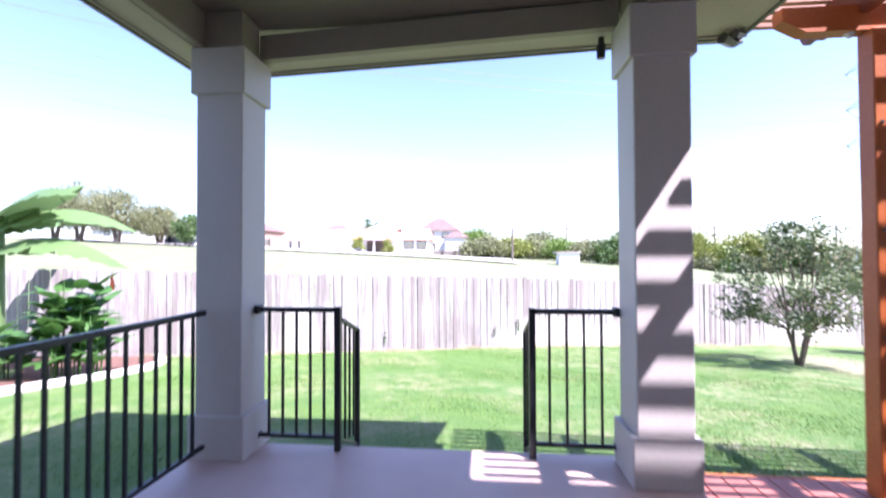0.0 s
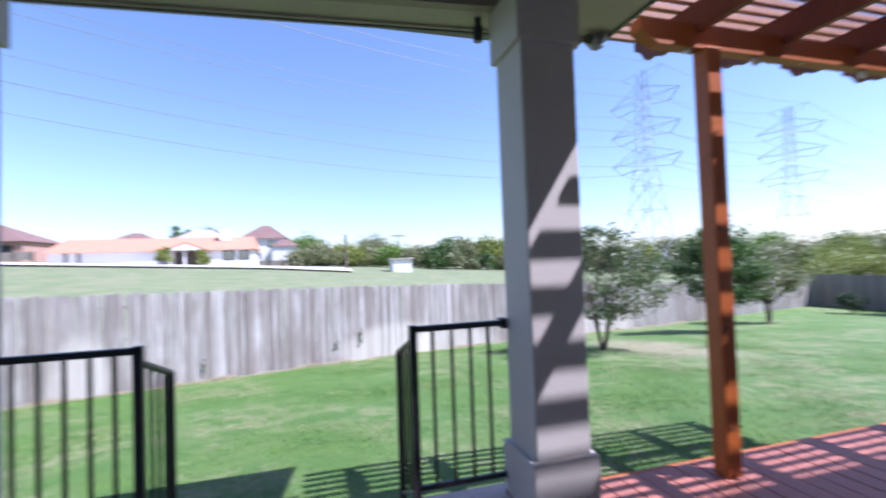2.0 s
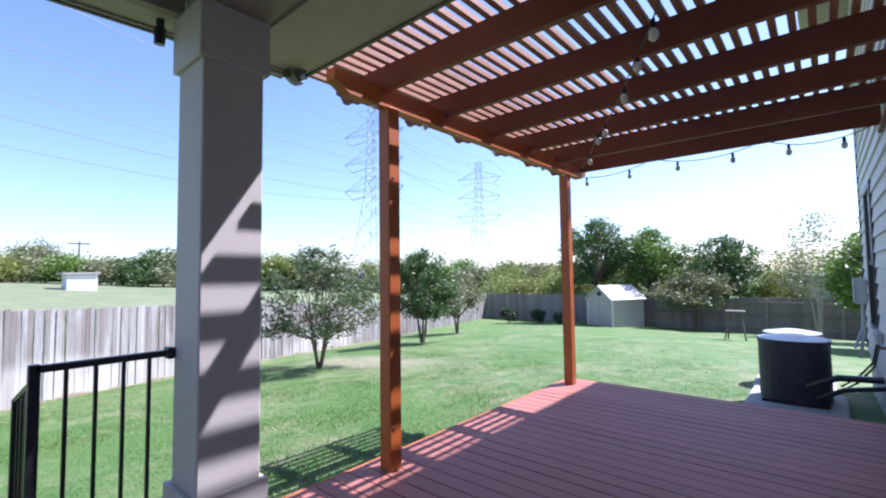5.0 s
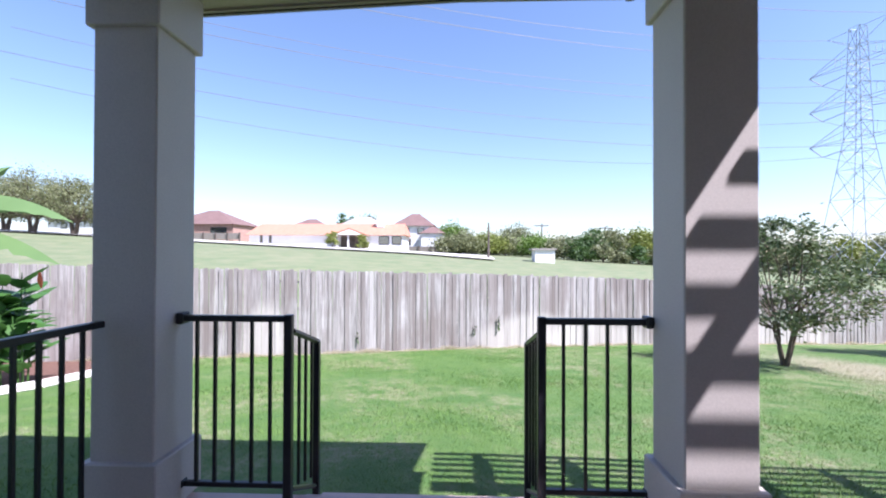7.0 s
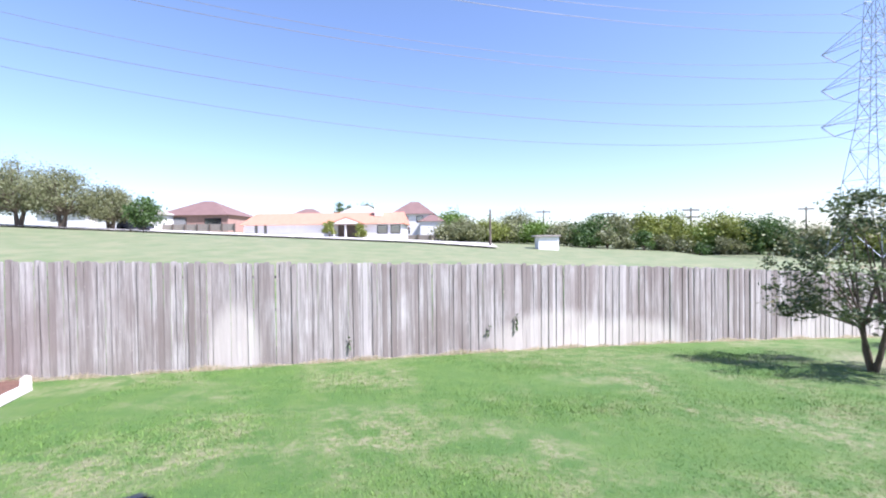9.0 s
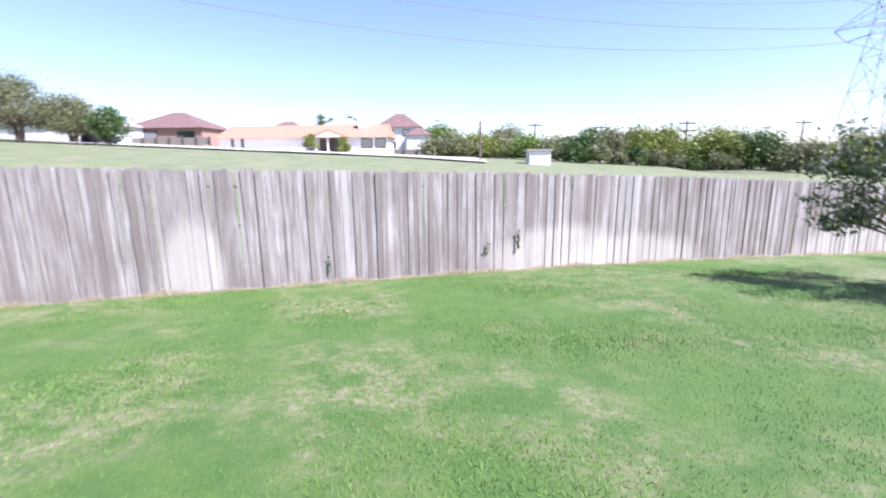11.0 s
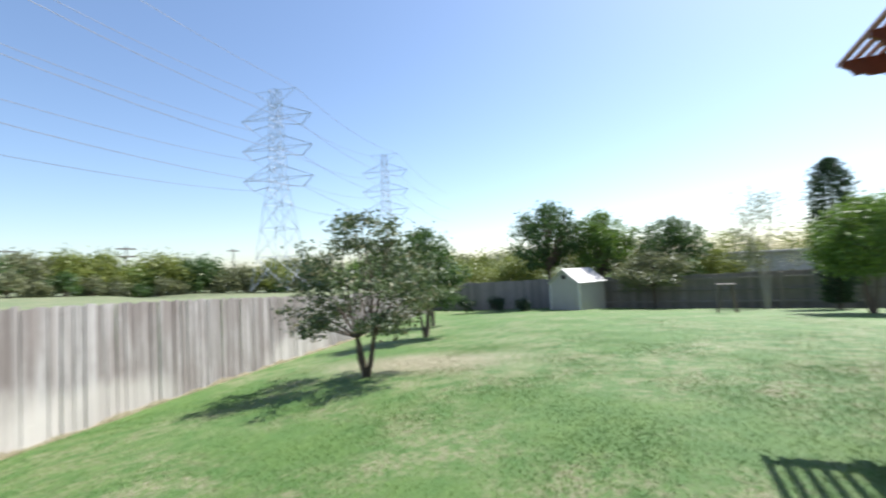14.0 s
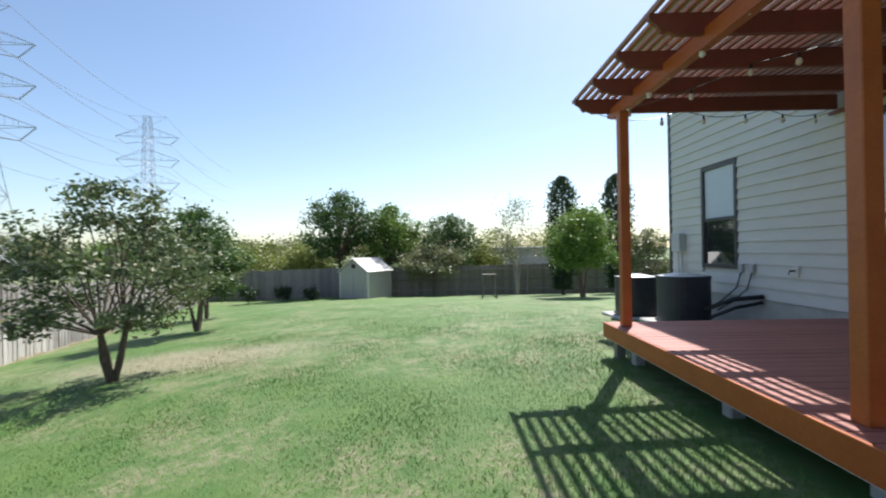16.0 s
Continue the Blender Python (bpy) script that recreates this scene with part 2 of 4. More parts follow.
SHEDWALL = plain("grey_beige_shed_panel", (0.44, 0.40, 0.35), (0.50, 0.46, 0.41), 0.7, scale=2, stretch=(4, 4, 1), fine=50)
SHEDROOF = plain("pale_shed_roof", (0.50, 0.47, 0.45), (0.66, 0.62, 0.58), 0.6, scale=3, fine=30)
STEEL = plain("galvanised_steel", (0.40, 0.43, 0.50), (0.48, 0.51, 0.58), 0.5, 0.2, scale=1, fine=10)
WIRE = plain("power_cable", (0.20, 0.20, 0.22), (0.26, 0.26, 0.28), 0.5, 0.3, scale=1, fine=10)
POLE = plain("dark_utility_pole_wood", (0.10, 0.08, 0.065), (0.16, 0.13, 0.11), 0.9, scale=3)
ROADM = plain("pale_concrete_drive", (0.56, 0.53, 0.48), (0.66, 0.62, 0.57), 0.9, scale=0.6, fine=6)
CARP = plain("dark_blue_car_paint", (0.03, 0.035, 0.05), (0.04, 0.045, 0.06), 0.2, 0.2, scale=2)
STRAW = leaf_material("dry_straw", (0.48, 0.41, 0.28), (0.64, 0.56, 0.40), (0.18, 0.24, 0.08), rough=0.8)
BULB = plain("clear_bulb_glass", (0.72, 0.70, 0.66), (0.8, 0.78, 0.74), 0.1, scale=30)
FLASH = plain("flashing_metal", (0.10, 0.09, 0.085), (0.16, 0.15, 0.14), 0.4, 0.5, scale=20)


def glass_material():
    m, nt, b, pos, geo = start_material("window_glass", 0.03)
    b.inputs["Base Color"].default_value = (0.02, 0.025, 0.03, 1)
    b.inputs["Specular IOR Level"].default_value = 1.0
    b.inputs["IOR"].default_value = 2.1
    add_bump(nt, b, noise_node(nt, pos, 1.5, 1), 0.02, 0.05)
    return m


GLASS = glass_material()
# pale blue that paints the sky's reflection onto a pane
SKYPANE = plain("painted_sky_reflection", (0.55, 0.60, 0.66), (0.62, 0.67, 0.73), 0.25, scale=1, stretch=(1, 1, 30), fine=20)


# ---- mesh helpers ----
def box(bm, lo, hi, bevel=0.0):
    r = bmesh.ops.create_cube(bm, size=1)
    c = [(a + b) / 2 for a, b in zip(lo, hi)]
    d = [abs(b - a) for a, b in zip(lo, hi)]
    for v in r["verts"]:
        v.co = Vector((c[0] + v.co.x * d[0], c[1] + v.co.y * d[1], c[2] + v.co.z * d[2]))
    if bevel:
        edges = list({e for v in r["verts"] for e in v.link_edges})
        bmesh.ops.bevel(bm, geom=edges, offset=bevel, segments=1, affect="EDGES")
    return bm


def boxed(lo, hi, bevel=0.0):
    return box(bmesh.new(), lo, hi, bevel)


def tube(bm, pts, radii, n=6):
    """A tapered tube along points, closed at both ends."""
    rings = []
    pts = [Vector(p) for p in pts]
    for i, p in enumerate(pts):
        d = (pts[min(i + 1, len(pts) - 1)] - pts[max(i - 1, 0)]).normalized()
        a = d.orthogonal().normalized() if abs(d.z) < 0.95 else Vector((1, 0, 0))
        a = (a - d * a.dot(d)).normalized()
        b2 = d.cross(a)
        r = radii[i] if hasattr(radii, "__len__") else radii
        rings.append([bm.verts.new(p + r * (math.cos(2 * math.pi * k / n) * a + math.sin(2 * math.pi * k / n) * b2)) for k in range(n)])
    for r0, r1 in zip(rings, rings[1:]):
        for k in range(n):
            bm.faces.new((r0[k], r0[(k + 1) % n], r1[(k + 1) % n], r1[k]))
    bm.faces.new(rings[0][::-1])
    bm.faces.new(rings[-1])
    return bm


def tubed(pts, radii, n=6):
    return tube(bmesh.new(), pts, radii, n)


def prism(bm, outline, axis, a, b):
    """Extrude an outline (pairs in the two other axes) along an axis from a to b."""
    def at(p, s):
        q = list(p)
        q.insert(axis, s)
        return bm.verts.new(q)
    v0, v1 = [at(p, a) for p in outline], [at(p, b) for p in outline]
    n = len(outline)
    bm.faces.new(v0[::-1])
    bm.faces.new(v1)
    for k in range(n):
        bm.faces.new((v0[k], v0[(k + 1) % n], v1[(k + 1) % n], v1[k]))
    bmesh.ops.recalc_face_normals(bm, faces=bm.faces)
    return bm


def prismed(outline, axis, a, b):
    return prism(bmesh.new(), outline, axis, a, b)


def mesh_of(name, bm, material, smooth=False):
    me = bpy.data.meshes.new(name)
    bmesh.ops.recalc_face_normals(bm, faces=bm.faces)
    bm.to_mesh(me)
    bm.free()
    me.materials.append(material)
    if smooth:
        me.shade_smooth()
    return me


def part(name, bm, material, parent, label="", smooth=False):
    ob = new(name, mesh_of(name, bm, material, smooth))
    ob.parent = parent
    ob.matrix_parent_inverse = Matrix.Translation(-parent.location)
    return tagged(ob, label)


def shared(name, me, parent, m):
    """One more piece on a mesh that alike pieces share."""
    ob = new(name, me)
    ob.parent = parent
    ob.matrix_parent_inverse = Matrix.Translation(-parent.location)
    ob.matrix_basis = m
    return ob


def thing(name, base, label, category, group=""):
    ob = new(name)
    ob.location = base
    return tagged(ob, label, category, group)


def structure(name, bm, material, label, category="", smooth=False):
    return tagged(new(name, mesh_of(name, bm, material, smooth)), label, category or name.split("_")[0], "", "structure")


def lerp_table(x, xs, vs):
    return float(np.interp(x, xs, vs))


GX = (-10, 0, 6, 12, 20, 29)
GY = (2.5, 5, 8, 12, 17)
GZ = ((-.42, -.48, -.78, -1.15, -1.4), (-.42, -.47, -.80, -1.14, -1.5), (-.54, -.65, -.86, -1.2, -1.68), (-.82, -.87, -1.0, -1.3, -1.85), (-1.4, -1.4, -1.45, -1.6, -2.0), (-2.15, -2.15, -2.1, -2.1, -2.2))


def fence_y(x):
    return 12.1 + (0.38 if x < 0 else 0.35) * x if x < 15 else 17.35 + 0.25 * (x - 15)


def ground_z(x, y):
    near = lerp_table(x, GX, [lerp_table(y, GY, row) for row in GZ])
    far = 1.0 - 0.05 * (max(min(x, 60), -90) + 5) + 0.02 * (min(max(y, 60), 120) - 60)
    t = max(0.0, min(1.0, (y - fence_y(min(max(x, -14), 30)) - 2) / 44))
    if x > 31:
        far = min(far, -1.2)
    return near + (far - near) * t


# ---- ground ----
def build_ground():
    xs = sorted({-1500, -700, -300, -150, -100, 80, 110, 160, 300, 700, 1500} | {round(-75 + 3.0 * i, 2) for i in range(52)} | {round(-10 + 0.5 * i, 2) for i in range(82)})
    ys = sorted({-1500, -600, -200, -80, -30, -12, 130, 180, 300, 700, 1500} | {round(-6 + 0.5 * i, 2) for i in range(60)} | {round(26 + 3.0 * i, 2) for i in range(34)})
    bm = bmesh.new()
    grid = [[bm.verts.new((x, y, ground_z(x, y) + (0.02 * noise.noise((x * 0.8, y * 0.8, 0)) if abs(x) < 40 and y < 60 else 0))) for y in ys] for x in xs]
    for i in range(len(xs) - 1):
        for j in range(len(ys) - 1):
            bm.faces.new((grid[i][j], grid[i + 1][j], grid[i + 1][j + 1], grid[i][j + 1]))
    structure("ground", bm, LAWN, "sloping green lawn with dry patches and pale field beyond", "ground", True)


build_ground()


def build_grass():
    rng = np.random.default_rng(4)
    n = 620000
    x = rng.uniform(-6, 17, n)
    y = rng.uniform(1.0, 13.0, n)
    # thin out with distance from the middle of the lawn
    keep = rng.uniform(0, 1, n) < np.clip(1.25 - np.hypot(x - 0.5, y - 6.0) / 11, 0.10, 1)
    keep &= y < 12.0 + 0.35 * x
    keep &= ~((x > -2.2) & (x < 5.7) & (y < 3.2)) & ~((x < 0) & (y < 3.3))
    keep &= ~((x > -1.3) & (x < 0.35) & (y < 4.0))
    keep &= ~((x < -5.4) & (y < 9.8))
    x, y = x[keep], y[keep]
    z = np.array([ground_z(a, b) for a, b in zip(x, y)])
    n = len(x)
    ang, hgt, wid = rng.uniform(0, 2 * np.pi, n), rng.uniform(0.008, 0.030, n), rng.uniform(0.003, 0.006, n)
    hgt *= 1 + 1.0 * np.clip((5.0 - y) / 1.6, 0, 1) * np.clip((x - 0.2) / 1.4, 0, 1) * np.clip((7.5 - x) / 1.5, 0, 1)  # longer beside the deck
    lean, la = rng.uniform(0.01, 0.05, n), rng.uniform(0, 2 * np.pi, n)
    co = np.empty((n, 3, 3))
    co[:, 0] = np.stack((x - wid * np.cos(ang), y - wid * np.sin(ang), z - 0.02), 1)
    co[:, 1] = np.stack((x + wid * np.cos(ang), y + wid * np.sin(ang), z - 0.02), 1)
    co[:, 2] = np.stack((x + lean * np.cos(la), y + lean * np.sin(la), z + hgt), 1)
    me = bpy.data.meshes.new("grass")
    me.from_pydata(co.reshape(-1, 3).tolist(), [], np.arange(3 * n).reshape(-1, 3).tolist())
    me.materials.append(BLADE)
    tagged(new("grass", me), "short mown green grass blades, dry in patches", "grass", "", "stuff")


build_grass()


# ---- porch ----
structure("porch_floor", boxed((-2.02, -1.2, -0.9), (0.985, 3.16, 0.0), 0.012), PORCH, "pinkish painted concrete porch floor", "floor")
for k, (y0, y1, z1) in enumerate(((3.163, 3.46, -0.16), (3.463, 3.78, -0.32))):
    structure("step", boxed((-1.15, y0, -0.9), (0.2, y1, z1), 0.012), PORCH, "low painted concrete porch step", "step")
structure("wall_back", boxed((-2.02, -1.4, 0.004), (1.2, -1.205, 2.75)), SIDING, "cream porch back wall", "wall")
structure("wall_return", boxed((1.0, -1.2, -0.9), (1.2, 0.05, 2.75)), SIDING, "cream house wall beside the porch", "wall")
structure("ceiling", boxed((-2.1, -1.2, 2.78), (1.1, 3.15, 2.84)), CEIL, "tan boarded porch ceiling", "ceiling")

EAVE_TILT = 0.024


def eave_z(x):
    return 2.545 + EAVE_TILT * (x + 1.97)


def tilted(bm):
    """Raise a level porch-roof piece along the slight slope of the eave."""
    for v in bm.verts:
        v.co.z += EAVE_TILT * (v.co.x + 1.97)
    return bm


def build_column(x0, x1, CY0, CY1, label):
    c = thing("porch_column", ((x0 + x1) / 2, (CY0 + CY1) / 2, 0), label, "column", "porch columns")
    top = eave_z((x0 + x1) / 2)
    part("shaft", boxed((x0, CY0, 0.25), (x1, CY1, top - 0.26), 0.006), COLUMN, c)
    part("base_trim", boxed((x0 - 0.03, CY0 - 0.03, 0.0), (x1 + 0.03, CY1 + 0.03, 0.27), 0.006), COLUMN, c)
    part("capital", boxed((x0 - 0.025, CY0 - 0.025, top - 0.29), (x1 + 0.025, CY1 + 0.025, top - 0.004), 0.006), COLUMN, c)


build_column(-1.95, -1.65, 2.89, 3.19, "square boxed porch column in grey-tan paint")
build_column(0.65, 0.95, 2.76, 3.06, "square boxed porch column beside the pergola, striped with sun")
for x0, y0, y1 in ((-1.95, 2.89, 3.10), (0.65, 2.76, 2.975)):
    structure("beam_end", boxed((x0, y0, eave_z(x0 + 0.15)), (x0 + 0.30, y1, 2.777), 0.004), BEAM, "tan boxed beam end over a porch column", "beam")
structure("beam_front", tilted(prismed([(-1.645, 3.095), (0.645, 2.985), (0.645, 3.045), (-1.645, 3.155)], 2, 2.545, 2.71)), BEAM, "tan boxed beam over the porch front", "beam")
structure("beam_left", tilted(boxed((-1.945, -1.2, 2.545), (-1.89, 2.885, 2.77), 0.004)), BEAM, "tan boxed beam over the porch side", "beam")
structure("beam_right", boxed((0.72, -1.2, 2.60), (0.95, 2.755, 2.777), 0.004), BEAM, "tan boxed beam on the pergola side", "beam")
structure("soffit_front", tilted(prismed([(-2.12, 3.20), (-1.64, 3.158), (0.645, 3.048), (0.97, 3.07), (1.40, 3.07), (1.40, 3.19), (-2.12, 3.30)], 2, 2.547, 2.565)), TRIM, "pale tan porch soffit", "soffit")
structure("soffit_right", boxed((0.985, 0.06, 2.60), (1.40, 3.055, 2.62)), TRIM, "tan soffit along the porch side", "soffit")
structure("soffit_left", tilted(boxed((-2.12, -1.2, 2.547), (-1.953, 3.195, 2.565))), TRIM, "pale tan soffit along the porch side", "soffit")
structure("fascia_front", tilted(prismed([(-2.14, 3.303), (1.40, 3.193), (1.40, 3.215), (-2.14, 3.325)], 2, 2.535, 2.70)), TRIM, "tan painted fascia board", "fascia")
structure("fascia_left", tilted(boxed((-2.142, -1.2, 2.535), (-2.122, 3.30, 2.70), 0.003)), TRIM, "tan painted fascia board", "fascia")
structure("fascia_right", boxed((1.402, 0.06, 2.60), (1.422, 3.19, 2.76), 0.003), TRIM, "tan painted fascia board", "fascia")
structure("drip_edge", tilted(prismed([(-2.155, 3.327), (1.42, 3.217), (1.42, 3.237), (-2.155, 3.347)], 2, 2.527, 2.555)), FLASH, "thin dark metal drip edge", "flashing")
structure("drip_edge", tilted(boxed((-2.165, -1.2, 2.527), (-2.144, 3.32, 2.555))), FLASH, "thin dark metal drip edge", "flashing")
structure("drip_edge", boxed((1.424, 0.06, 2.592), (1.446, 3.23, 2.63)), FLASH, "dark metal drip edge", "flashing")
structure("porch_roof", prismed([(3.70, 2.80), (3.70, 2.83), (0.0, 3.75), (-1.4, 3.75), (-1.4, 3.6), (0.0, 3.6)], 0, -2.30, 1.58), GREYROOF, "grey shingled porch roof", "roof")
# curled flashing at the roof corner
fl = tagged(new("roof_flashing", mesh_of("roof_flashing", tube(tubed([(1.30, 3.13, 2.575), (1.40, 3.21, 2.575), (1.47, 3.24, 2.60)], [0.035, 0.03, 0.015], 5), [(1.34, 3.07, 2.57), (1.44, 3.14, 2.59)], [0.03, 0.012], 5), FLASH)), "bent dark metal flashing at the roof corner", "flashing")
sp = tagged(new("floodlight", mesh_of("floodlight", tube(tubed([(0.575, 3.12, 2.61), (0.575, 3.12, 2.56)], 0.02, 10), [(0.575, 3.12, 2.56), (0.575, 3.13, 2.48)], [0.03, 0.026], 10), BLACK)), "small black lamp under the porch beam", "lamp")


def build_railing(name, x0, x1, y0, y1, group):
    """A level run of railing between two ends."""
    r = thing(name, ((x0 + x1) / 2, (y0 + y1) / 2, 0), "black steel porch railing with thin balusters", "railing", group)
    a, b = Vector((x0, y0, 0)), Vector((x1, y1, 0))
    d = (b - a).normalized()
    s = Vector((-d.y, d.x, 0)) * 0.02
    for nm, z0, z1, w in (("top_rail", 0.885, 0.915, 1.0), ("bottom_rail", 0.075, 0.10, 0.7)):
        lo, hi = a - s * w, b + s * w
        part(nm, boxed((min(lo.x, hi.x), min(lo.y, hi.y), z0), (max(lo.x, hi.x), max(lo.y, hi.y), z1), 0.004), BLACK, r)
    n = max(2, round((b - a).length / 0.098))
    me = mesh_of("baluster", boxed((-0.0075, -0.0075, 0.10), (0.0075, 0.0075, 0.886)), BLACK)
    for k in range(1, n):
        shared("baluster", me, r, Matrix.Translation(a + (b - a) * k / n))
    return r


rl = build_railing("porch_railing", -1.65, -1.10, 3.07, 3.07, "porch railings")
part("newel_post", boxed((-1.12, 3.05, 0.0), (-1.08, 3.09, 0.92), 0.004), BLACK, rl)
rr = build_railing("porch_railing", 0.13, 0.65, 3.07, 3.07, "porch railings")
part("newel_post", boxed((0.11, 3.05, 0.0), (0.15, 3.09, 0.92), 0.004), BLACK, rr)
for ob, x in ((rl, -1.632), (rr, 0.632)):
    part("wall_bracket", boxed((x - 0.017, 3.035, 0.872), (x + 0.017, 3.105, 0.928), 0.006), BLACK, ob)
    part("wall_bracket", boxed((x - 0.017, 3.045, 0.07), (x + 0.017, 3.095, 0.108), 0.005), BLACK, ob)
build_railing("porch_railing", -1.875, -1.875, -1.2, 2.86, "porch railings")


def build_stair_rail(x):
    r = thing("stair_railing", (x, 3.27, -0.16), "short black steel handrail sloping down the steps", "railing", "stair railings")
    part("handrail", tubed([(x, 3.09, 0.835), (x, 3.14, 0.82), (x, 3.475, 0.71)], 0.017, 6), BLACK, r)
    part("lower_rail", tubed([(x, 3.09, 0.06), (x, 3.47, -0.12)], 0.012, 6), BLACK, r)
    part("end_post", boxed((x - 0.018, 3.455, -0.33), (x + 0.018, 3.49, 0.715), 0.004), BLACK, r)
    for k in range(1, 4):
        y = 3.09 + 0.098 * k
        z = 0.835 - 0.32 * (y - 3.09)
        part("baluster", boxed((x - 0.007, y - 0.007, z - 0.77), (x + 0.007, y + 0.007, z)), BLACK, r)


build_stair_rail(-1.09)
build_stair_rail(0.125)

# ---- deck and pergola ----
DX0, DX1, DY0, DY1, DZ = 1.0, 5.44, 0.10, 3.23, -0.12


def build_deck():
    d = thing("deck", ((DX0 + DX1) / 2, (DY0 + DY1) / 2, -0.6), "low red-stained timber deck with orange edge boards", "deck")
    n = 32
    w = (DX1 - DX0) / n
    me = mesh_of("deck_board", boxed((-w / 2 + 0.0035, DY0, DZ - 0.028), (w / 2 - 0.0035, DY1 - 0.03, DZ), 0.003), DECK)
    for k in range(n):
        shared("deck_board", me, d, Matrix.Translation((DX0 + w * (k + 0.5), 0, 0.0015 * math.sin(k * 7.3))))
    part("edge_board", boxed((DX0, DY1 - 0.028, DZ - 0.185), (DX1, DY1, DZ - 0.001), 0.004), CEDAR, d, "orange-stained edge board")
    part("edge_board", boxed((DX1 + 0.001, DY0, DZ - 0.185), (DX1 + 0.03, DY1, DZ - 0.001), 0.004), CEDAR, d, "orange-stained edge board")
    part("under_trim", boxed((DX0, DY1 - 0.05, DZ - 0.205), (DX1, DY1 - 0.03, DZ - 0.186)), KERB, d, "pale trim under the edge board")
    for y in (0.5, 1.4, 2.3, 3.05):
        part("joist", boxed((DX0, y - 0.02, DZ - 0.18), (DX1, y + 0.02, DZ - 0.031)), BARK, d)
    for x in (1.95, 3.2, 4.95):
        for y in (0.6, 3.0):
            z = ground_z(x, y)
            part("pier", boxed((x - 0.06, y - 0.06, z - 0.05), (x + 0.06, y + 0.06, DZ - 0.19), 0.01), CONC, d, "grey concrete pier")
    z = ground_z(5.42, 3.1)
    part("corner_leg", boxed((5.30, 3.01, z - 0.05), (5.41, 3.12, DZ - 0.187), 0.005), BACKWOOD, d, "dark timber leg")


build_deck()
BZ = 2.515
POSTS = ((2.06, 3.0), (5.16, 3.055))


def build_pergola():
    p = thing("pergola", (3.6, 1.8, DZ), "orange-stained timber pergola with slatted roof and lights", "pergola")
    for x, y in POSTS:
        part("post", boxed((x - 0.056, y - 0.056, DZ), (x + 0.056, y + 0.056, BZ), 0.006), CEDAR, p)
    ends = [(1.55, BZ + 0.07), (1.68, BZ), (5.50, BZ), (5.65, BZ + 0.06), (5.65, BZ + 0.145), (1.55, BZ + 0.145)]
    part("beam", prismed(ends, 1, 2.975, 3.065), CEDAR, p)
    for x, y in POSTS:
        for dz in (0.3, 0.9, 1.5, 2.1):
            part("bolt", tubed([(x - 0.02, y - 0.062, DZ + dz), (x - 0.02, y - 0.05, DZ + dz)], 0.011, 8), FLASH, p, "dark bolt head")
    zr = BZ + 0.145
    tail = [(0.10, zr - 0.05), (3.30, zr - 0.05), (3.36, zr - 0.02), (3.42, zr - 0.025), (3.46, zr + 0.04), (3.52, zr + 0.08), (3.52, zr + 0.135), (0.10, zr + 0.135)]
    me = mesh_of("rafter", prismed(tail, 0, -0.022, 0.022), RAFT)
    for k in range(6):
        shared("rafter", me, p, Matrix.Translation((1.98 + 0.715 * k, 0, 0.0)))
    zs = zr + 0.136
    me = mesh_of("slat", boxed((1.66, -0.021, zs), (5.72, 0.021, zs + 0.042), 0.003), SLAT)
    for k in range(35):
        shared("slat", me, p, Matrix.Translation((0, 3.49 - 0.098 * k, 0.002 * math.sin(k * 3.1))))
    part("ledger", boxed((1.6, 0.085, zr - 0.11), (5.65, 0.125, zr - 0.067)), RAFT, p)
    return p


build_pergola()


def build_string_lights(pts, drop, n):
    g = thing("string_lights", pts[0], "black cable of small clear bulbs hung under the pergola", "string lights", "pergola lights")
    cable = []
    for a, b in zip(pts, pts[1:]):
        for k in range(9):
            f = k / 8
            cable.append(Vector(a).lerp(Vector(b), f) - Vector((0, 0, drop * 4 * f * (1 - f))))
    part("cable", tubed(cable, 0.005, 5), BLACK, g)
    step = len(cable) / n
    for k in range(n):
        q = cable[int(step * (k + 0.5))]
        b = part("socket", tubed([q, q - Vector((0, 0, 0.05))], [0.012, 0.016], 7), BLACK, g)
        part("bulb", tubed([q - Vector((0, 0, 0.048)), q - Vector((0, 0, 0.07)), q - Vector((0, 0, 0.10)), q - Vector((0, 0, 0.118))], [0.013, 0.026, 0.026, 0.008], 8), BULB, b, "clear glass bulb", True)


build_string_lights([(5.56, 3.2, 2.60), (5.57, 2.1, 2.64), (5.57, 1.0, 2.64), (5.57, 0.15, 2.62)], 0.10, 6)
build_string_lights([(5.5, 3.0, 2.64), (4.1, 2.2, 2.64), (2.7, 1.4, 2.64), (1.4, 0.8, 2.6)], 0.06, 8)
build_string_lights([(5.2, 3.02, 2.63), (4.1, 3.02, 2.63), (2.9, 3.02, 2.63), (1.8, 3.02, 2.63)], 0.05, 7)

# ---- house ----
HW = 0.06


